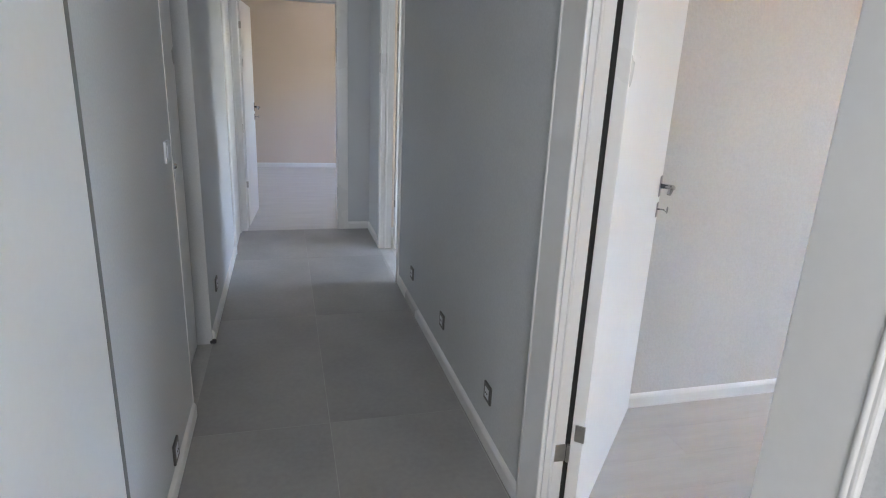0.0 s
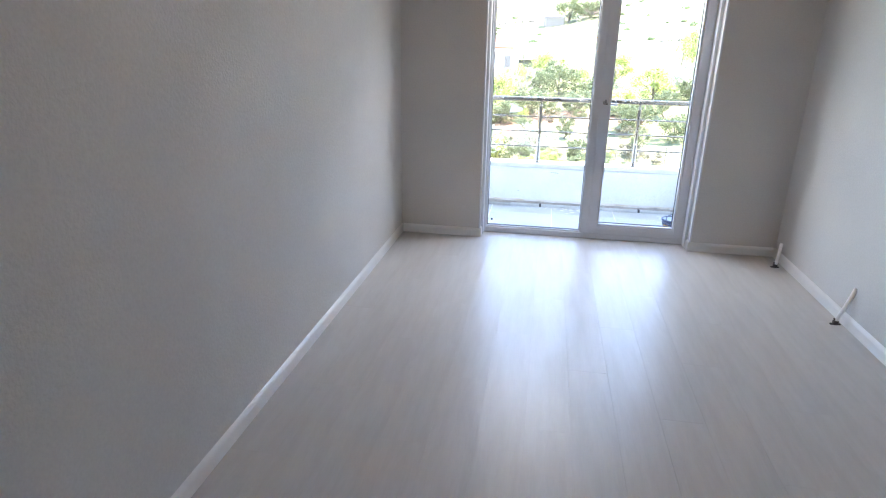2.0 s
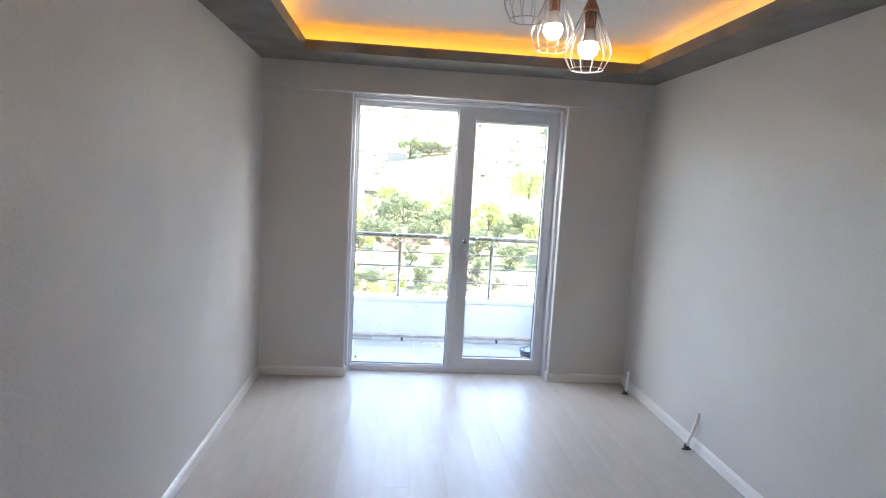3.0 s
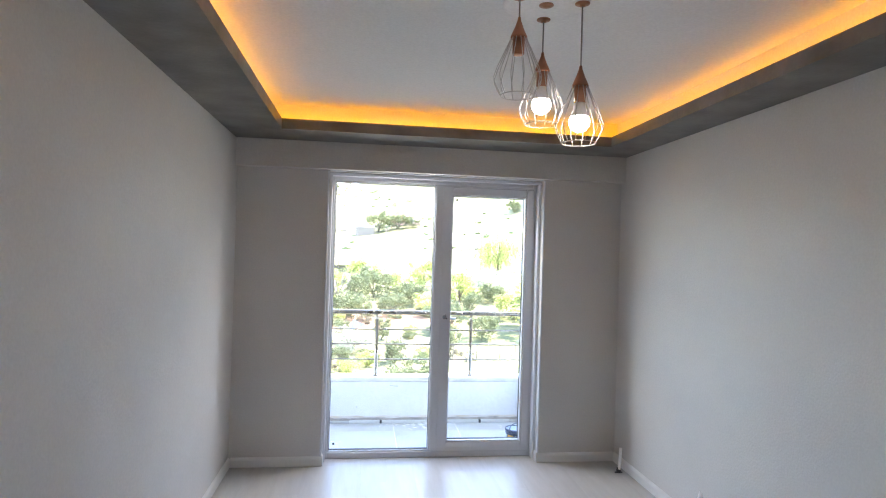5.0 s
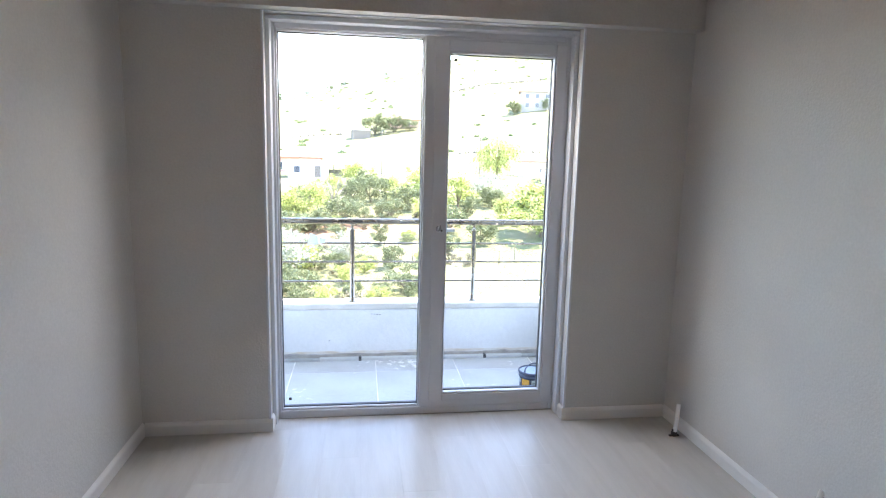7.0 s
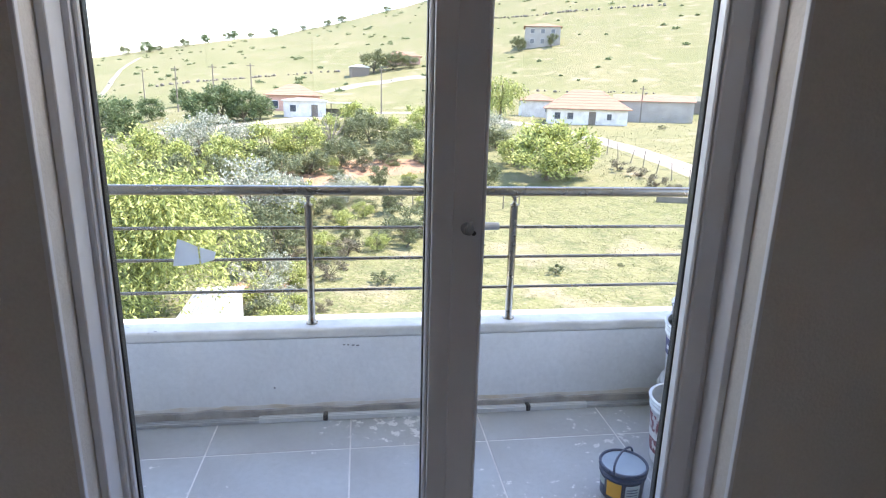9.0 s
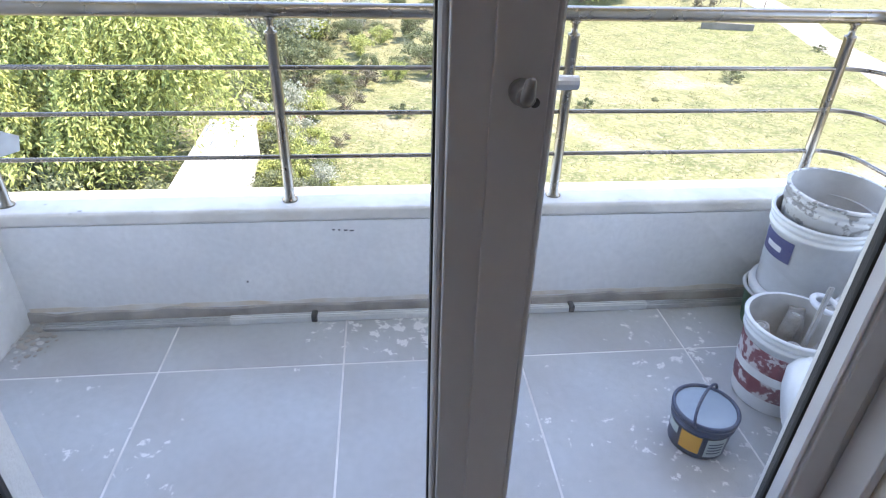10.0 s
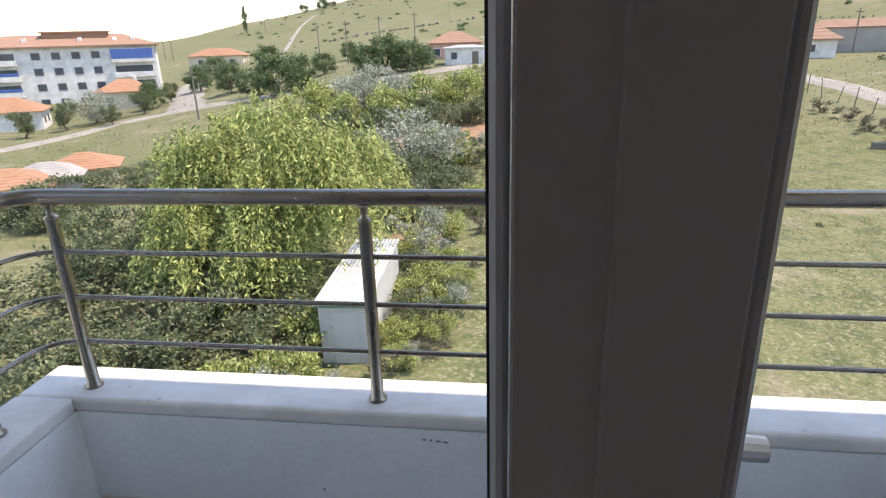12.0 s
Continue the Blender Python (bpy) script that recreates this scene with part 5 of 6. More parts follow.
house("house", "pink rendered house with a clay hip roof", on_land(-6.2, 112, 4, -0.5), 9.4, 7.5, 3.2, 2.1, "render_pink", "roof_pale", wins=((-3.3, 1.0, 1.3, 1.3), (-1.2, 1.0, 1.0, 1.3), (3.1, 1.0, 1.2, 1.3)), doors=((1.2, 1.0, 2.2),))
house("outbuilding", "low white outbuilding with a flat porch", on_land(-5.2, 97, 4), 6.5, 4.0, 2.5, 0.5, "render_white", "tin", 0.35, wins=((-1.8, 0.9, 0.9, 1.0),), doors=((1.5, 1.0, 2.0),))
porch = thing("porch", "timber porch with a tin roof beside the outbuilding", "porch")
for x in (-3.0, -1.0, 1.0, 3.0):
    bm = bmesh.new()
    tube(bm, [(x, 0, -0.5), (x, 0, 2.2)], 0.08, 6)
    part("post", bm, M["weathered_wood"], porch)
bm = bmesh.new()
box(bm, -3.5, -0.5, 2.2, 3.5, 3.2, 2.35, 0.03)
part("roof", bm, M["tin"], porch)
bm = bmesh.new()
box(bm, -3.2, 2.8, -0.3, 3.2, 3.0, 1.3)
part("back_wall", bm, M["rubble"], porch)
porch.matrix_world = on_land(-2.2, 98, 2)
house("house", "long white house with a worn hip roof", on_land(21.3, 97, -16), 12.4, 8.0, 2.3, 3.1, "render_white", "roof_pale", 0.6, wins=((-4.6, 0.8, 0.9, 1.0), (-2.6, 0.8, 0.9, 1.0), (3.4, 0.8, 0.7, 0.9)), doors=((0.8, 1.1, 2.0),))
house("barn", "long grey barn with a low tiled roof", on_land(27.0, 108, -24), 13.0, 7.0, 3.4, 1.2, "render_grey", "roof_pale", 0.25, hip=False)
house("house", "small white house with a dark window", on_land(16.8, 110, -8), 6.0, 5.0, 2.9, 1.3, "render_white", "roof_pale", 0.35, wins=((1.6, 1.0, 0.8, 1.2),))
house("house", "grey two storey house alone on the hill", on_land(16.7, 198, -14), 11.0, 8.0, 6.0, 1.4, "render_grey", "roof_pale", 0.5, wins=((-3.2, 1.0, 1.2, 1.4), (0.0, 1.0, 1.2, 1.4), (-3.2, 4.0, 1.2, 1.3), (0.0, 4.0, 1.2, 1.3), (3.2, 4.0, 1.2, 1.3)))
house("house", "farmhouse on the lower hill slope", on_land(4.0, 186, -4), 10.0, 6.0, 2.8, 1.6, "render_pink", "roof_pale", wins=((-2.5, 1.0, 1.2, 1.2), (1.5, 1.0, 1.2, 1.2)))
house("shed", "dark timber shed on the hillside", on_land(0.0, 172, 10), 5.0, 4.0, 2.4, 0.9, "weathered_wood", "tin", 0.2)
house("house", "cream house with a clay hip roof near the flats", on_land(-35.0, 124, 28), 9.0, 7.0, 3.2, 2.2, "render_cream", wins=((-2.4, 1.0, 1.2, 1.3), (1.8, 1.0, 1.2, 1.3)), chimney=True)
house("house", "low white house with a clay roof by the road", on_land(-43.5, 116, 30), 10.0, 7.0, 2.9, 2.2, "render_white", wins=((-2.4, 1.0, 1.2, 1.3), (1.8, 1.0, 1.2, 1.3)))
house("house", "house with a long clay roof behind the trees", on_land(-27.4, 176, 14), 14.0, 8.0, 3.2, 2.0, "render_cream", wins=((-4, 1.0, 1.2, 1.3), (0, 1.0, 1.2, 1.3), (4, 1.0, 1.2, 1.3)))
house("house", "old house with a patched clay roof below the road", on_land(-45.3, 52, 32, -1.1) @ Matrix.Scale(0.85, 4), 8.0, 6.0, 2.4, 1.4, "render_cream", "roof_tile", 0.4)
house("house", "old house with a grey patched roof below the road", on_land(-42.0, 54, 30, -1.0) @ Matrix.Scale(0.85, 4), 6.0, 5.0, 2.4, 1.2, "render_grey", "render_grey", 0.3)
house("house", "small clay roofed house below the road", on_land(-39.2, 56, 30, -0.9) @ Matrix.Scale(0.85, 4), 6.0, 5.0, 2.4, 1.4, "render_cream", "roof_tile", 0.4)
house("house", "village house with a clay roof at the field", on_land(38.5, 122, -36), 9.0, 6.0, 4.6, 1.6, "render_pink", "roof_tile", wins=((-2.5, 1.0, 1.2, 1.2), (1.5, 1.0, 1.2, 1.2), (-2.5, 3.2, 1.2, 1.0)))
house("shed", "low grey shed with a tin roof", on_land(34.2, 126, -32), 7.0, 4.0, 2.2, 0.6, "render_grey", "tin", 0.25, doors=((0, 1.6, 1.8),))
# tunnel-roofed store
tunnel = thing("tunnel_store", "store with a rounded pale yellow tunnel roof", "shed")
bm = bmesh.new()
pr = [(2.6 * math.cos(a), 3.4 * math.sin(a)) for a in (math.pi * k / 12 for k in range(13))]
rings_ = [[bm.verts.new((x, y, z - 0.2)) for x, z in pr] for y in (0, 8)]
for k in range(12):
    bm.faces.new((rings_[0][k], rings_[0][k + 1], rings_[1][k + 1], rings_[1][k]))
for r in rings_:
    bm.faces.new(r)
part("roof", bm, M["render_cream"], tunnel)
bm = bmesh.new()
box(bm, -1.0, -0.06, -0.2, 1.0, 0.05, 2.2, 0.02)
part("door", bm, M["weathered_wood"], tunnel)
tunnel.matrix_world = on_land(30.6, 122, -28)
# old truck in the field
truck = thing("truck", "old dark truck parked on bare soil", "truck")
bm = bmesh.new()
box(bm, -1.0, -2.6, 0.7, 1.0, 0.8, 1.6, 0.08)
part("bed", bm, M["weathered_wood"], truck)
bm = bmesh.new()
box(bm, -1.0, 0.9, 0.6, 1.0, 2.6, 2.2, 0.25, segments=2)
part("cab", bm, M["rubble"], truck)
for x in (-0.9, 0.9):
    for y in (-1.8, 1.9):
        bm = bmesh.new()
        lathe(bm, [(0, -0.12), (0.42, -0.12), (0.45, -0.06), (0.45, 0.06), (0.42, 0.12), (0, 0.12)], 16)
        w_ = part("wheel", bm, M["gasket"], truck)
        w_.matrix_basis = pose(x, y, 0.45, 0, 90, 0)
truck.matrix_world = on_land(35.6, 112, 70)

# apartment block
block = thing("apartment_block", "white four storey apartment block with clay roof and blue awnings", "apartment building")
BW, BD, BH = 34.0, 13.0, 12.4
bm = bmesh.new()
box(bm, -BW / 2, 0, -3, BW / 2, BD, BH)
part("wall", bm, M["render_white"], block)
bm = bmesh.new()
x0, x1, y0, y1 = -BW / 2 - 0.9, BW / 2 + 0.9, -0.9, BD + 0.9
lo = [bm.verts.new(v) for v in ((x0, y0, BH), (x1, y0, BH), (x1, y1, BH), (x0, y1, BH))]
hi = [bm.verts.new(v) for v in ((x0, y0, BH + 0.3), (x1, y0, BH + 0.3), (x1, y1, BH + 0.3), (x0, y1, BH + 0.3))]
tp = [bm.verts.new((x0 + 7, BD / 2, BH + 2.6)), bm.verts.new((x1 - 7, BD / 2, BH + 2.6))]
bm.faces.new(lo[::-1])
for k in range(4):
    bm.faces.new((lo[k], lo[(k + 1) % 4], hi[(k + 1) % 4], hi[k]))
for f in ((hi[0], hi[1], tp[1], tp[0]), (hi[1], hi[2], tp[1]), (hi[2], hi[3], tp[0], tp[1]), (hi[3], hi[0], tp[0])):
    bm.faces.new(f)
rf = part("roof", bm, M["roof_pale"], block, "pale clay tile roof")
bm = bmesh.new()
box(bm, -4, BD / 2 - 2.5, BH + 1.2, 8, BD / 2 + 2.5, BH + 2.9)
box(bm, -4.5, BD / 2 - 3.0, BH + 2.9, 8.5, BD / 2 + 3.0, BH + 3.2)
part("penthouse", bm, M["roof_pale"], rf)
for x in (-12, -7, 9.5, 13, 3.0):
    bm = bmesh.new()
    box(bm, x - 0.4, 2.0, BH + 0.4, x + 0.4, 2.8, BH + 1.9, 0.05)
    part("chimney", bm, M["render_white"], rf)
for s in range(4):
    z = 0.9 + s * 3.05
    for x in (-5.2, -1.6, 2.0, 5.6):
        bm = bmesh.new()
        box(bm, x - 0.85, -0.06, z, x + 0.85, 0.03, z + 1.5, 0.02)
        f = part("window", bm, M["render_grey"], block, "grey framed window")
        bm = bmesh.new()
        box(bm, x - 0.72, -0.09, z + 0.12, x + 0.72, 0.0, z + 1.38)
        part("pane", bm, M["dark_glass"], f)
    for x in (-12.5, 12.5):
        bm = bmesh.new()
        box(bm, x - 4.0, -1.3, z - 0.95, x + 4.0, 0.0, z - 0.75)
        box(bm, x - 4.0, -1.35, z - 0.95, x + 4.0, -1.2, z + 0.15)
        b_ = part("balcony", bm, M["render_white"], block, "white balcony front")
        bm = bmesh.new()
        box(bm, x - 3.6, -0.05, z - 0.7, x + 3.6, 0.02, z + 1.4)
        part("pane", bm, M["dark_glass"], b_)
        if (s, x > 0) in ((3, True), (2, False), (1, False)):
            bm = bmesh.new()
            box(bm, x - 4.0, -1.38, z + (0.2 if s < 3 else -0.2), x + 4.0, -1.28, z + (0.75 if s < 3 else 1.75), 0.02)
            part("awning", bm, M["awning_blue"], b_, "blue balcony awning")
block.matrix_world = on_land(-38.6, 150, 30, -1.4) @ Matrix.Scale(1.0, 4)

# ---- tin shed below the willow ----
shed = thing("tin_shed", "narrow grey shed with a corrugated tin roof and green edge", "shed")
SX, SY, SL, SW, SH = -4.02, 16.2, 5.9, 1.6, 2.1
bm = bmesh.new()
box(bm, -SW / 2, 0, -0.3, SW / 2, SL, SH, 0.02)
part("wall", bm, M["shed_wall"], shed)
bm = bmesh.new()
nx = 26
rows_ = []
for y in (-0.18, SL + 0.2):
    rows_.append([bm.verts.new((-SW / 2 - 0.12 + (SW + 0.24) * k / nx, y, SH + 0.06 + 0.026 * math.cos(math.pi * k) + (0.10 if y > 1 else 0.0))) for k in range(nx + 1)])
under = [[bm.verts.new(v.co - Vector((0, 0, 0.012))) for v in r] for r in rows_]
for k in range(nx):
    bm.faces.new((rows_[0][k], rows_[0][k + 1], rows_[1][k + 1], rows_[1][k]))
    bm.faces.new((under[1][k], under[1][k + 1], under[0][k + 1], under[0][k]))
    bm.faces.new((rows_[0][k + 1], rows_[0][k], under[0][k], under[0][k + 1]))
part("roof", bm, M["tin"], shed, "pale corrugated tin sheet")
bm = bmesh.new()
box(bm, -SW / 2 - 0.10, -0.10, SH - 0.06, SW / 2 + 0.10, -0.02, SH + 0.03, 0.008)
part("fascia", bm, M["green_trim"], shed, "green painted edge board")
bm = bmesh.new()
box(bm, -0.35, -0.03, 0.0, 0.45, 0.01, 1.85, 0.01)
part("door", bm, M["shed_wall"], shed)
shed.matrix_world = pose(SX, SY, ground(SX, SY) , 0, 0, 2)

# ---- plants ----
M["leaf_willow"] = leaf_material("leaf_willow", (0.095, 0.130, 0.034), (0.600, 0.640, 0.230))
M["leaf_dry"] = leaf_material("leaf_dry", (0.070, 0.068, 0.042), (0.250, 0.225, 0.155))
M["leaf_green"] = leaf_material("leaf_green", (0.042, 0.060, 0.030), (0.270, 0.298, 0.152))
M["leaf_dark"] = leaf_material("leaf_dark", (0.055, 0.092, 0.040), (0.190, 0.250, 0.115))
M["leaf_silver"] = leaf_material("leaf_silver", (0.15, 0.18, 0.11), (0.54, 0.55, 0.46))
M["bark"] = surface("bark", (0.16, 0.12, 0.09), (0.10, 0.08, 0.06), 6.0, 0.95, 0.6, 20.0)
M["twig"] = surface("twig", (0.30, 0.26, 0.22), (0.22, 0.19, 0.16), 6.0, 0.95, 0.3, 20.0)



def leaves(name, centres, axes, length, width, material, parent):
    """One mesh of bent leaf blades at centres; axes: the way each blade points."""
    n = len(centres)
    rnd = rng.normal(size=(n, 3))
    side = np.cross(axes, rnd)
    side /= np.linalg.norm(side, axis=1, keepdims=True) + 1e-9
    nrm = np.cross(side, axes)
    ln = (length * (0.7 + 0.6 * rng.random(n)))[:, None]
    wd = (width * (0.7 + 0.6 * rng.random(n)))[:, None]
    tip = centres + axes * ln * 0.5 - nrm * ln * 0.08
    tail = centres - axes * ln * 0.5 - nrm * ln * 0.08
    v = np.stack([tail, centres + side * wd * 0.5, tip, centres - side * wd * 0.5], axis=1).reshape(-1, 3)
    base = np.arange(n) * 4
    faces = np.stack([base, base + 1, base + 2, base + 3], axis=1)
    me = bpy.data.meshes.new(name)
    me.from_pydata(v.tolist(), [], faces.tolist())
    me.materials.append(material)
    ob = new(name, me)
    ob.parent = parent
    return ob


def crown_points(n, w, h, clumps, shell=0.45):
    """Points of an uneven crown: clumps spread through an ellipsoid, leaves round each clump. Base at z = 0, width w, height h."""
    c = rng.normal(size=(clumps, 3))
    c /= np.linalg.norm(c, axis=1, keepdims=True)
    c *= (shell + (1 - shell) * rng.random(clumps) ** 0.6)[:, None]
    c[:, 2] *= 0.92
    size = 0.16 + 0.18 * rng.random(clumps)
    pick = rng.integers(0, clumps, n)
    p = c[pick] + rng.normal(size=(n, 3)) * (size[pick] * 0.55)[:, None]
    p = p * np.array([w / 2.2, w / 2.2, h / 2.2]) + np.array([0, 0, h / 2])
    out = p - np.array([0, 0, h * 0.35])
    out /= np.linalg.norm(out, axis=1, keepdims=True) + 1e-9
    a = out + rng.normal(size=(n, 3)) * 0.8
    a /= np.linalg.norm(a, axis=1, keepdims=True)
    return p, a, c * np.array([w / 2.2, w / 2.2, h / 2.2]) + np.array([0, 0, h / 2])


def tree(name, label, category, height, width, stem, n, size, leaf_name, clumps=26, bark="bark", slim=0.5, group="trees of the valley"):
    """A tapered trunk with limbs reaching into the clumps of its crown."""
    root = thing(name, label, category, group)
    p, a, c = crown_points(n, width, height - stem, clumps)
    p[:, 2] += stem
    c[:, 2] += stem
    q = bmesh.new()
    r = 0.022 * height + 0.02
    lean = Vector((rng.normal() * 0.04 * height, rng.normal() * 0.04 * height, 0))
    fork = Vector((0, 0, stem * 0.9 + 0.12 * height)) + lean
    tube(q, [(0, 0, -0.3), lean * 0.3 + Vector((0, 0, fork.z * 0.4)), fork], [r * 1.35, r, r * 0.8], 8)
    for k in range(min(9, clumps)):
        e = Vector(c[k])
        tube(q, [fork * (0.75 + 0.25 * rng.random()), fork.lerp(e, 0.5) + Vector((0, 0, 0.05 * height)), e], [r * 0.6, r * 0.35, r * 0.1], 6)
    part("trunk", q, M[bark], root)
    leaves("crown", p, a, size, size * slim, M[leaf_name], root)
    return root


def willow(name, label, height, width, strands, per, size, leaf_name, group=""):
    """A dome of hanging shoots set with narrow leaves."""
    root = thing(name, label, "tree", group)
    q = bmesh.new()
    r = 0.03 * height
    tube(q, [(0, 0, -0.3), (0.1, 0, height * 0.2), (0.2, 0.1, height * 0.45)], [r * 1.4, r, r * 0.8], 10)
    ps, ax = [], []
    lobes = [(0.0, 0.0, 0.26, 1.0), (0.12 * width, -0.14 * width, 0.17, 0.93), (-0.17 * width, -0.08 * width, 0.16, 0.88), (0.05 * width, -0.27 * width, 0.14, 0.74), (-0.22 * width, -0.26 * width, 0.13, 0.62)] + [(0.30 * width * math.cos(a), 0.30 * width * math.sin(a), 0.20 + 0.05 * math.sin(5 * a), 0.66 + 0.24 * math.sin(2.3 * a + 0.7)) for a in (2 * math.pi * k / 8 + 0.2 for k in range(8))]
    for s in range(strands):
        lx, ly, lr, lh = lobes[int(rng.integers(0, len(lobes)))]
        ang, rad_ = rng.random() * 2 * math.pi, math.sqrt(rng.random())
        bulge = 0.9 + 0.25 * math.sin(3 * ang + lx) + 0.12 * rng.normal()
        x, y = lx + rad_ * bulge * lr * width * math.cos(ang), ly + rad_ * bulge * lr * width * math.sin(ang)
        top = height * lh * (0.55 + 0.45 * (max(0.0, 1 - rad_ ** 2)) ** 0.5) * (0.80 + 0.24 * rng.random())
        drop = min(height * (0.06 + 0.22 * rng.random() * (0.4 + rad_)), top - 0.1)
        sway = rng.normal(size=2) * 0.10
        for k in range(per):
            t = (k + rng.random()) / per
            ps.append((x * (1 + 0.06 * t) + sway[0] * t + rng.normal() * 0.05, y * (1 + 0.06 * t) + sway[1] * t + rng.normal() * 0.05, top - drop * t))
            ax.append((math.cos(ang) * 0.55 + rng.normal() * 0.6, math.sin(ang) * 0.55 + rng.normal() * 0.6, -0.55 + rng.normal() * 0.5))
        if s < 14:
            tube(q, [(0.15, 0.08, height * (0.3 + 0.01 * s)), (x * 0.5, y * 0.5, top * 0.85), (x, y, top)], [r * 0.55, r * 0.3, r * 0.06], 6)
    part("trunk", q, M["bark"], root)
    ax = np.array(ax)
    ax /= np.linalg.norm(ax, axis=1, keepdims=True)
    leaves("crown", np.array(ps), ax, size, size * 0.34, M[leaf_name], root)
    return root


def plant(ob, az, d, scale=1.0, turn=0.0, first=False, squash=1.0, up=0.0, label=""):
    """Sets a thing, or a copy of it, on the land."""
    x, y, z = azd(az, d)
    m = pose(x, y, z - 0.05 + up, 0, 0, turn) @ Matrix.Diagonal((scale, scale, scale * squash, 1))
    if first:
        ob.matrix_world = m
        made = ob
    else:
        made = copy_thing(ob, m)
    if label:
        made["label"] = label
    return made


big = willow("willow_tree", "large yellow green willow beside the tin shed", 8.2, 10.6, 5000, 11, 0.24, "leaf_willow")
plant(big, -23.6, 25.0, first=True)
t1 = tree("tree", "round green fruit tree in the orchard", "tree", 4.2, 4.6, 0.25, 3400, 0.26, "leaf_green", 34)
t2 = tree("tree", "yellow green fruit tree in the orchard", "tree", 4.6, 5.2, 0.2, 3800, 0.28, "leaf_willow", 36)
t3 = tree("tree", "dark green broad tree by the village road", "tree", 5.5, 6.0, 0.2, 3000, 0.40, "leaf_dark", 34)
t4 = tree("tree", "silver grey oleaster tree", "tree", 4.0, 6.2, 0.1, 6000, 0.21, "leaf_silver", 36)
t5 = tree("tree", "loose green tree with a pale trunk", "tree", 5.5, 4.4, 0.6, 2800, 0.28, "leaf_green", 24)
b1 = tree("bush", "green round bush on the meadow", "bush", 1.3, 1.9, 0.05, 900, 0.15, "leaf_green", 14, group="meadow bushes")
b2 = tree("bush", "grey brown straggly bush", "bush", 1.6, 2.4, 0.05, 900, 0.16, "leaf_dry", 12, group="meadow bushes")
b3 = tree("bush", "dense green bush beside the willow", "bush", 2.4, 3.6, 0.05, 3600, 0.17, "leaf_green", 22, group="garden bushes")
b4 = tree("bush", "bright green bush by the shed", "bush", 2.0, 2.6, 0.05, 2600, 0.14, "leaf_willow", 18, group="garden bushes")
far_willow = willow("willow_tree", "yellow green weeping willow in a farmyard", 7.4, 8.6, 700, 9, 0.38, "leaf_willow")
plant(far_willow, 13.2, 103, first=True)
orchard = (
    (t1, -2.0, 64, 1.0), (t1, 0.8, 76, 1.25), (t1, 4.4, 72, 1.0), (t1, -5.0, 60, 0.9), (t1, 8.5, 60, 0.85), (t1, -7.5, 56, 0.95), (t1, 13.0, 75, 0.9), (t1, 12.0, 56, 0.75), (t1, -17.5, 56, 1.0),
    (t2, -8.5, 66, 1.05), (t2, -0.3, 88, 1.05), (t2, 5.8, 84, 0.95), (t2, -3.6, 76, 0.9), (t2, 18.0, 60, 1.55), (t2, 19.9, 62, 1.25), (t2, 9.5, 74, 1.0), (t2, 6.5, 66, 0.8), (t2, -20.0, 62, 1.1), (t2, -12.0, 58, 1.05), (t2, 14.8, 66, 0.8),
    (t3, -14.2, 92, 1.05), (t3, -12.4, 94, 1.1), (t3, -10.6, 93, 1.0), (t3, -9.2, 95, 0.85), (t3, -22.5, 92, 1.1), (t3, -20.5, 95, 1.05), (t3, -24.6, 98, 0.9), (t3, -26.5, 112, 1.0), (t3, -29.0, 128, 1.0), (t3, -18.2, 108, 0.8), (t3, 21.8, 118, 0.8), (t1, 1.2, 176, 1.9), (t1, 3.0, 178, 1.7), (t1, 4.6, 180, 1.3), (t3, -23.0, 135, 1.1), (t3, -15.8, 130, 0.75), (t3, -27.5, 150, 1.1), (t3, -33.0, 118, 0.9),
    (t4, -14.5, 66, 1.35), (t4, -10.2, 44, 0.95), (t4, -12.2, 68, 1.0), (t4, 12.3, 78, 0.7), (t4, -37.5, 112, 1.0), (t4, -8.6, 48, 0.6),
    (t1, -10.0, 60, 1.0), (t2, -5.5, 66, 1.0), (t1, 2.5, 66, 0.9), (t2, -15.5, 58, 0.9), (t1, -23.0, 58, 1.0), (t2, -26.5, 60, 1.0), (t5, -13.5, 54, 0.8), (t1, -18.5, 68, 0.9), (t2, 3.2, 78, 0.8), (t4, -1.5, 50, 0.5), (t5, 10.8, 66, 0.8), (t1, 16.2, 72, 0.9), (t2, -7.0, 46, 0.8), (t1, -9.5, 39, 0.8), (t5, -14.2, 40, 0.9),
    (t5, -1.0, 72, 1.1), (t5, -5.8, 72, 1.0), (t5, 7.0, 58, 0.8), (t5, -33.8, 112, 1.1), (t5, -36.2, 104, 1.0), (t5, -39.5, 108, 1.1), (t5, -31.5, 122, 1.0), (t5, -42.5, 104, 1.2), (t1, 14.6, 195, 1.2), (t5, 17.6, 196, 1.1), (t5, -16.0, 74, 0.9), (t5, -2.6, 54, 0.7),
    (t1, -14.9, 425, 1.5), (t3, -13.3, 428, 1.2), (t1, -11.5, 432, 1.7), (t3, -10.9, 430, 1.1), (t1, -9.5, 436, 1.2), (t3, -7.5, 438, 1.3), (t1, -5.0, 432, 1.1), (t1, -2.9, 438, 1.4), (t1, -1.6, 440, 1.7), (t1, 2.5, 438, 1.4), (t1, -19.5, 420, 1.6), (t3, -17.9, 420, 1.5), (t1, -17.0, 424, 1.2),
)
seen_first = set()
for k, (ob, az, d, s) in enumerate(orchard):
    plant(ob, az, d, s, (k * 77) % 360, first=ob.name not in seen_first, squash=0.85 + 0.3 * ((k * 37) % 10) / 10)
    seen_first.add(ob.name)
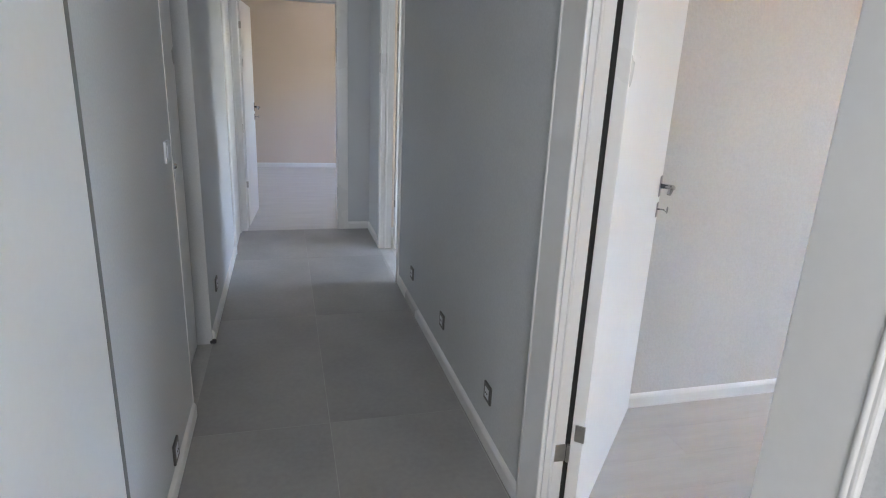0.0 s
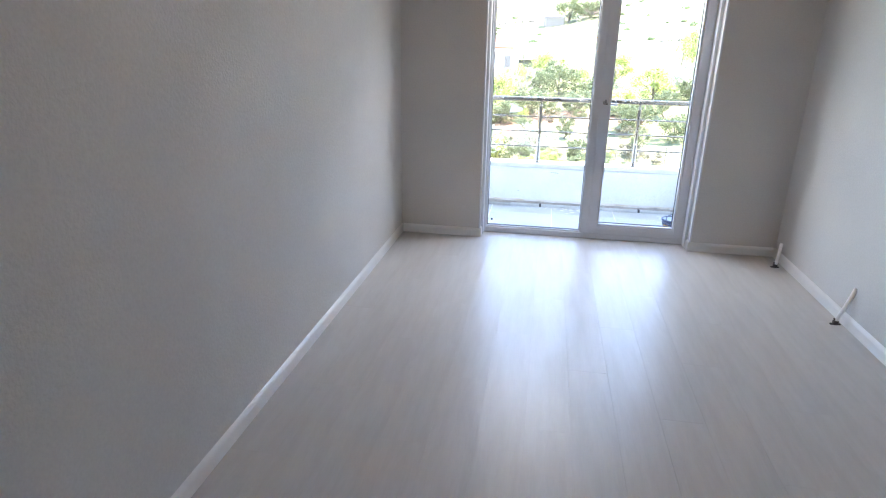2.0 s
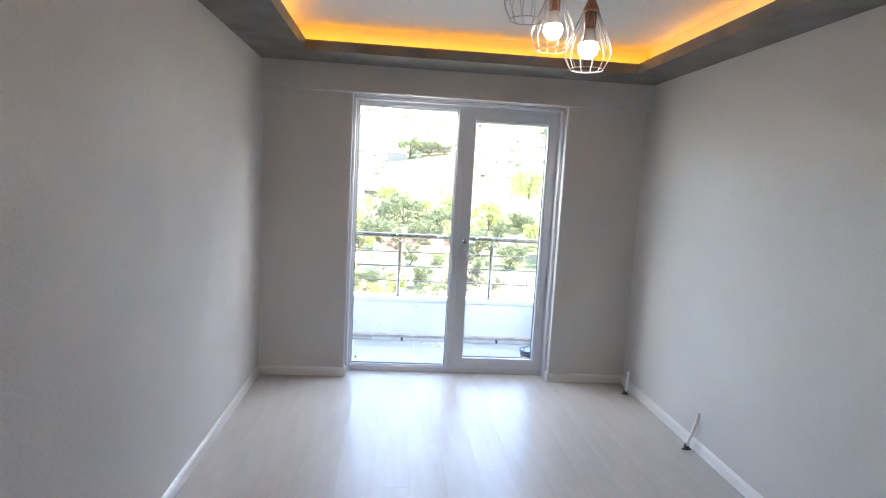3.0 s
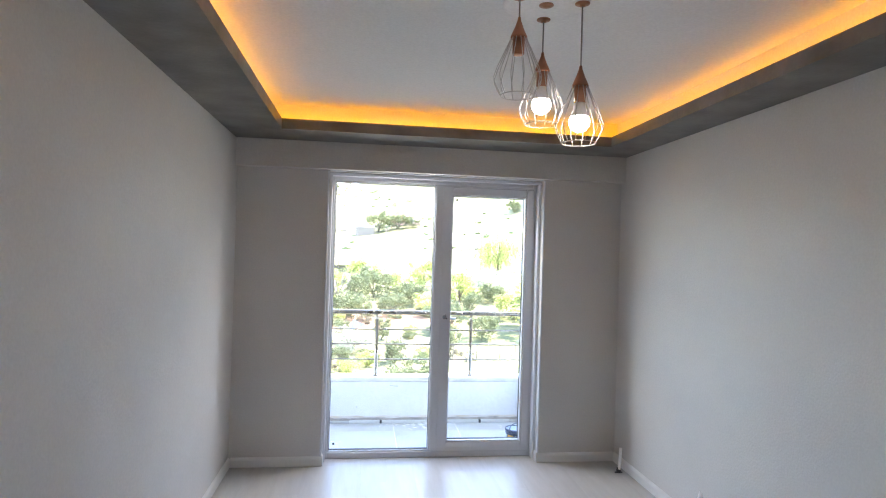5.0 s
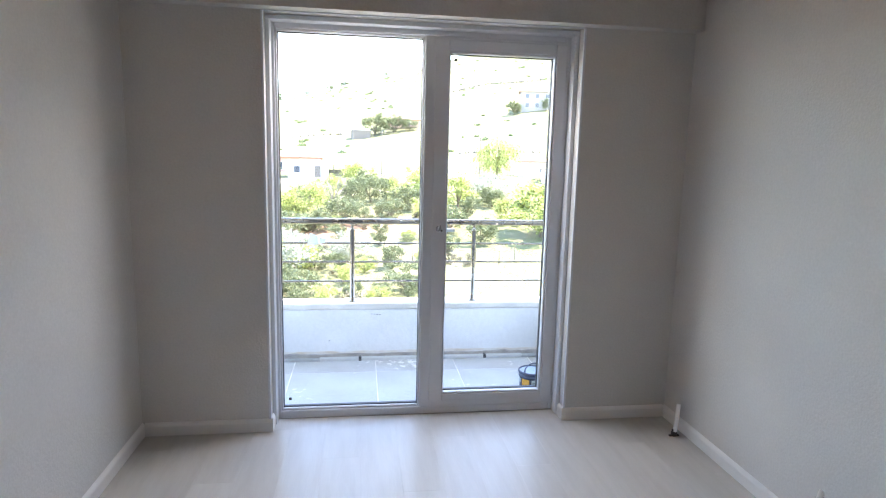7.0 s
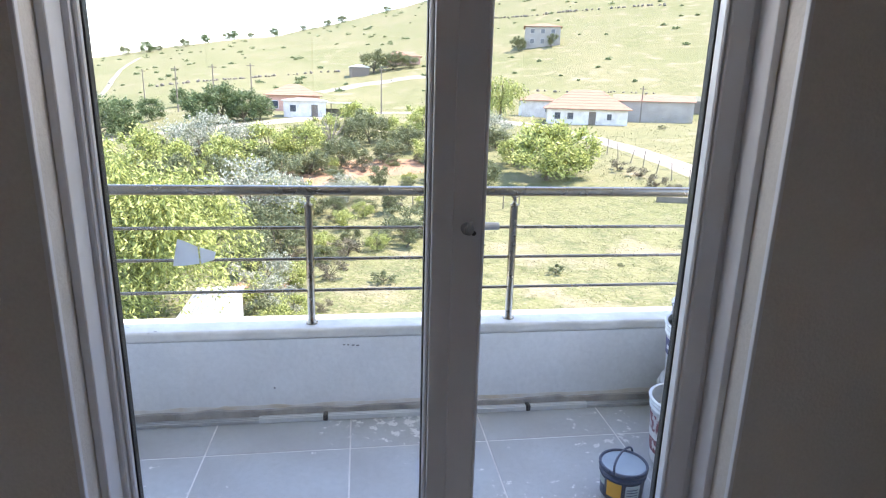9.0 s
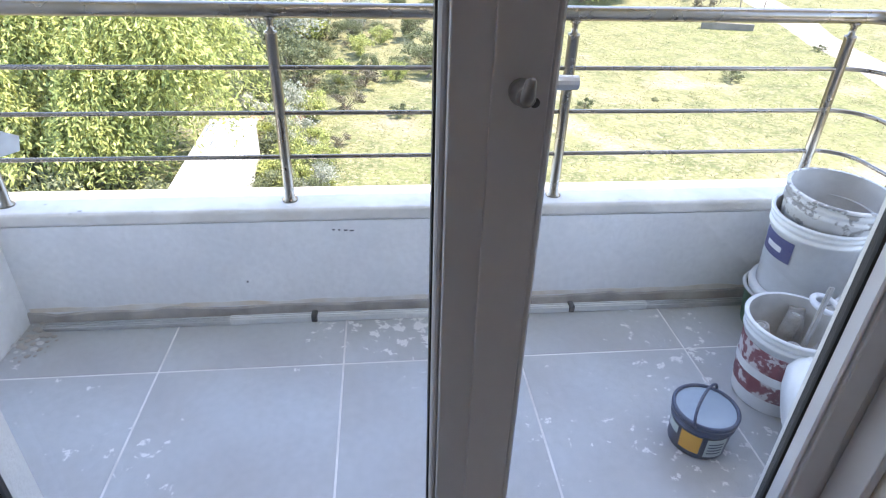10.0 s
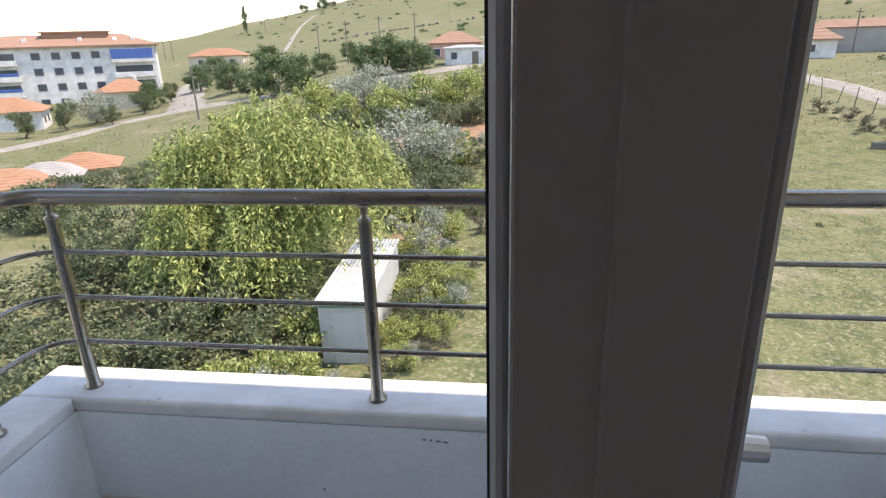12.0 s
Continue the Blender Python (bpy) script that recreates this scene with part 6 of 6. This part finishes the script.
shrubs = (
    (b1, 2.0, 30, 0.75), (b1, 19.7, 33, 0.8), (b1, 31.8, 42, 1.0), (b1, 7.5, 46, 0.6), (b1, 12.0, 38, 0.45), (b1, 26.0, 36, 0.35), (b1, 28.0, 95, 1.0), (b1, 37.5, 52, 0.7), (b1, -20.5, 100, 1.3),
    (b2, 24.5, 66, 0.9), (b2, 26.5, 64, 1.1), (b2, 28.2, 60, 1.1), (b2, 30.0, 57, 1.0), (b2, 8.0, 50, 1.0), (b2, -3.5, 31, 0.9), (b2, 10.5, 48, 0.9), (b2, -8.0, 26, 0.7), (b2, -26.0, 19.5, 0.8), (b2, -7.5, 20.5, 0.55),
    (b3, 4.6, 41, 1.05), (b3, -36.0, 22.0, 1.2), (b3, -31.0, 20.0, 1.0), (b3, -40.0, 27.0, 1.3), (b3, -8.5, 36, 1.0), (b3, -5.0, 47, 0.9), (b3, -12.5, 36, 1.1), (b3, -45.0, 21.0, 1.1), (b3, -16.5, 42, 1.2), (b3, -33.0, 30.0, 1.5), (b3, -20.0, 36, 1.2), (b3, -50.0, 26.0, 1.4), (b3, -37.5, 36.0, 1.2), (b3, -42.5, 42.0, 1.2), (b3, -30.0, 42.0, 1.1),
    (b3, -24.0, 19.0, 0.9), (b3, -27.5, 18.2, 0.9), (b4, -31.0, 15.6, 1.0), (b3, -38.5, 18.0, 1.0), (b3, -35.0, 19.0, 1.1), (b4, -38.0, 15.0, 1.0), (b3, -42.0, 20.0, 1.1), (b4, -25.5, 15.8, 0.9), (b3, -47.0, 17.0, 1.1), (b4, -22.2, 18.6, 0.9), (b3, -29.5, 23.0, 1.2), (b3, -39.0, 32.0, 1.3), (b3, -35.0, 27.0, 1.3), (b4, -10.2, 21.4, 0.8), (b4, -7.6, 25.0, 0.8), (b3, -6.5, 40.0, 0.9), (b3, -14.0, 47.0, 1.2), (b3, -18.5, 48.0, 1.2), (b3, -23.0, 46.0, 1.2), (b3, -27.0, 44.0, 1.2), (b4, -3.5, 36.0, 0.6), (b2, -4.5, 26.0, 0.5),
    (b3, -44.0, 44.0, 1.1), (b3, -40.5, 46.0, 1.2), (b3, -37.0, 47.0, 1.2), (b3, -34.0, 48.0, 1.2), (b4, -11.5, 22.0, 0.7), (b4, -6.0, 23.5, 0.5), (b3, -11.0, 33.0, 1.0),
    (b4, -9.0, 22.6, 0.85), (b4, -13.0, 18.4, 0.6), (b3, -11.8, 20.0, 0.6), (b2, -14.2, 16.8, 0.6), (b4, -12.6, 17.0, 0.5), (b2, -11.4, 18.0, 0.5), (b3, -10.8, 22.2, 0.65), (b4, -11.0, 19.2, 0.5), (b3, -8.6, 19.6, 0.50), (b4, -8.2, 18.6, 0.55), (b3, -7.4, 22.0, 0.55), (b4, -6.8, 20.8, 0.5), (b2, -8.9, 17.8, 0.55), (b3, -10.4, 23.8, 0.7), (b4, -28.0, 16.2, 0.8), (b4, -34.5, 16.0, 0.9), (b4, -10.6, 27.0, 0.9), (b4, -7.0, 30.0, 0.9), (b4, -42.0, 16.0, 1.0), (b4, -23.5, 17.0, 0.55), (b4, -2.0, 42.0, 0.8), (b4, -27.0, 52.0, 1.1), (b4, -33.0, 55.0, 1.0),
)
for k, (ob, az, d, s) in enumerate(shrubs):
    plant(ob, az, d, s, (k * 53) % 360, first=ob.name not in seen_first, squash=0.85 + 0.3 * ((k * 29) % 10) / 10)
    seen_first.add(ob.name)
# thicket between the fruit trees
for k in range(44):
    ob = (b3, t5, b4, b2)[k % 4]
    plant(ob, -10 + (k * 7.3) % 19, 34 + (k * 11.7) % 34, (0.55, 0.6, 0.7, 0.9)[k % 4] * (0.8 + 0.05 * (k % 9)), (k * 71) % 360, squash=0.85 + 0.04 * (k % 8))
sb = tree("bush", "flowering pale bush below the balcony", "bush", 2.2, 3.0, 0.05, 3600, 0.13, "leaf_silver", 20, group="garden bushes")
plant(sb, -28.5, 15.2, 0.9, first=True)
plant(sb, -10.0, 29.0, 1.15, 40)
plant(sb, -20.0, 15.6, 0.45, 130)
plant(sb, -8.3, 24.5, 0.7, 200)
plant(sb, -7.6, 20.6, 0.75, 20)
plant(sb, -9.6, 26.5, 1.0, 310)
plant(sb, -12.0, 17.2, 0.4, 80)
plant(sb, -33.0, 14.6, 0.7, 260)
plant(sb, -17.5, 15.0, 0.35, 10)
cy = tree("cypress_tree", "tall dark slender poplar on the skyline", "tree", 15.0, 3.0, 0.4, 1200, 0.7, "leaf_dark", 18)
plant(cy, -24.6, 330, 1.0, first=True)
# bare grey tree in the orchard
bare = thing("bare_tree", "leafless grey tree among the fruit trees", "tree")
bm = bmesh.new()
for k in range(26):
    a, e = rng.random() * 6.28, 0.5 + rng.random() * 0.9
    d1 = Vector((math.cos(a) * math.cos(e), math.sin(a) * math.cos(e), math.sin(e)))
    L_ = 2.0 + 1.6 * rng.random()
    tube(bm, [(0, 0, 0.6), d1 * L_ * 0.5 + Vector((0, 0, 0.7)), d1 * L_ + Vector((rng.normal() * 0.2, rng.normal() * 0.2, 0.8))], [0.07, 0.04, 0.012], 5)
tube(bm, [(0, 0, -0.3), (0, 0, 0.8)], [0.16, 0.12], 8)
part("trunk", bm, M["twig"], bare)
plant(bare, -3.0, 70, 1.3, first=True)

# shrubs dotted over the hill, and rough grass: too many to count
def scatter(name, label, category, material, spots, leaf_n, spread, size, slim):
    c, a = [], []
    for az, d, s in spots:
        x, y, z = azd(az, d)
        pts = rng.normal(size=(leaf_n, 3)) * np.array([spread, spread, spread * 0.6]) * s
        pts[:, 2] = np.abs(pts[:, 2])
        c.append(pts + np.array([x, y, z]))
        w = rng.normal(size=(leaf_n, 3)) + np.array([0, 0, 0.6])
        a.append(w / np.linalg.norm(w, axis=1, keepdims=True))
    ob = leaves(name, np.concatenate(c), np.concatenate(a), size, size * slim, material, None)
    return tagged(ob, label, category, kind="stuff")


spots = []
for k in range(260):
    az, d = rng.uniform(-26, 40), rng.uniform(135, 446)
    spots.append((az, d, rng.uniform(0.3, 1.0) ** 1.5 * (0.6 + d / 500)))
for k in range(26):
    az = rng.uniform(-30, 6)
    spots.append((az, rng.uniform(430, 449), rng.uniform(1.2, 2.6)))
scatter("hill_shrubs", "small dark shrubs dotted over the hillside", "shrubs", M["leaf_dark"], spots, 60, 0.7, 0.55, 0.7)
spots = [(rng.uniform(-24, -12) if k % 3 == 0 else rng.uniform(-8, 44), 20 + 45 * rng.random() ** 0.8, rng.uniform(0.5, 1.4)) for k in range(2600)]
M["grass_blade"] = leaf_material("grass_blade", (0.112, 0.130, 0.054), (0.255, 0.240, 0.118))
scatter("rough_grass", "rough straw and green grass tufts on the meadow", "grass", M["grass_blade"], spots, 12, 0.22, 0.13, 0.2)
spots = [(rng.uniform(-45, 44), rng.uniform(60, 130), rng.uniform(0.8, 2.0)) for k in range(1500)]
scatter("far_grass", "rough grass tufts below the village", "grass", M["grass_blade"], spots, 10, 0.5, 0.24, 0.3)

# ---- laid floors: planks and tiles ----
def laid(name, material, parent, xs, ys, z, gap, bevel, thick=0.008):
    """Pieces between neighbouring xs and ys; pieces of one size share a mesh."""
    cache = {}
    for x0, x1 in xs:
        for y0, y1 in ys:
            key = (round(x1 - x0, 3), round(y1 - y0, 3))
            if key not in cache:
                b = bmesh.new()
                w, h = x1 - x0 - gap, y1 - y0 - gap
                vs = []
                for zz, ins in ((-thick, 0.0), (-bevel, 0.0), (0.0, bevel)):
                    vs.append([b.verts.new((sx * (w / 2 - ins), sy * (h / 2 - ins), zz)) for sx, sy in ((-1, -1), (1, -1), (1, 1), (-1, 1))])
                for lo, hi in zip(vs, vs[1:]):
                    for k in range(4):
                        b.faces.new((lo[k], lo[(k + 1) % 4], hi[(k + 1) % 4], hi[k]))
                b.faces.new(vs[-1])
                me = bpy.data.meshes.new(name)
                b.normal_update()
                b.to_mesh(me)
                b.free()
                me.materials.append(material)
                cache[key] = me
            ob = new(name, cache[key])
            ob.parent = parent
            ob.location = ((x0 + x1) / 2, (y0 + y1) / 2, z)


def cuts(lo, hi, step, start):
    """Neighbouring pairs of joints from lo to hi, one joint at start."""
    c = [lo] + [start + k * step for k in range(-60, 60) if lo + 0.02 < start + k * step < hi - 0.02] + [hi]
    return list(zip(c, c[1:]))


for i, (x0, x1) in enumerate(cuts(ROOM_X, ROOM_W, 0.193, 0.05)):
    laid("plank", M["laminate"], floor_room, [(x0, x1)], cuts(ROOM_BACK - 0.0, 0.06, 1.38, -4.4 + (i * 0.52) % 1.38), 0.0, 0.0003, 0.0003, 0.012)
laid("plank", M["laminate"], floor_room, [(DOOR_L, DOOR_R)], [(ROOM_BACK - 0.06, ROOM_BACK)], 0.0, 0.0003, 0.0003, 0.012)
laid("tile", M["hall_tile"], floor_hall, cuts(HALL_END, HALL_RIGHT, 1.24, -0.085), cuts(HALL_LEFT, HALL_Y, 0.62, -5.36), 0.0, 0.002, 0.001, 0.01)
laid("tile", M["hall_tile"], floor_hall, [(DOOR_L, DOOR_R)], [(HALL_Y, ROOM_BACK - 0.06)], 0.0, 0.002, 0.001, 0.01)
laid("tile", M["balcony_tile"], floor_balcony, cuts(0.19, 3.06, 0.598, 0.720), cuts(0.25, P_IN, 0.598, 0.874), BALC_Z, 0.006, 0.0015, 0.01)
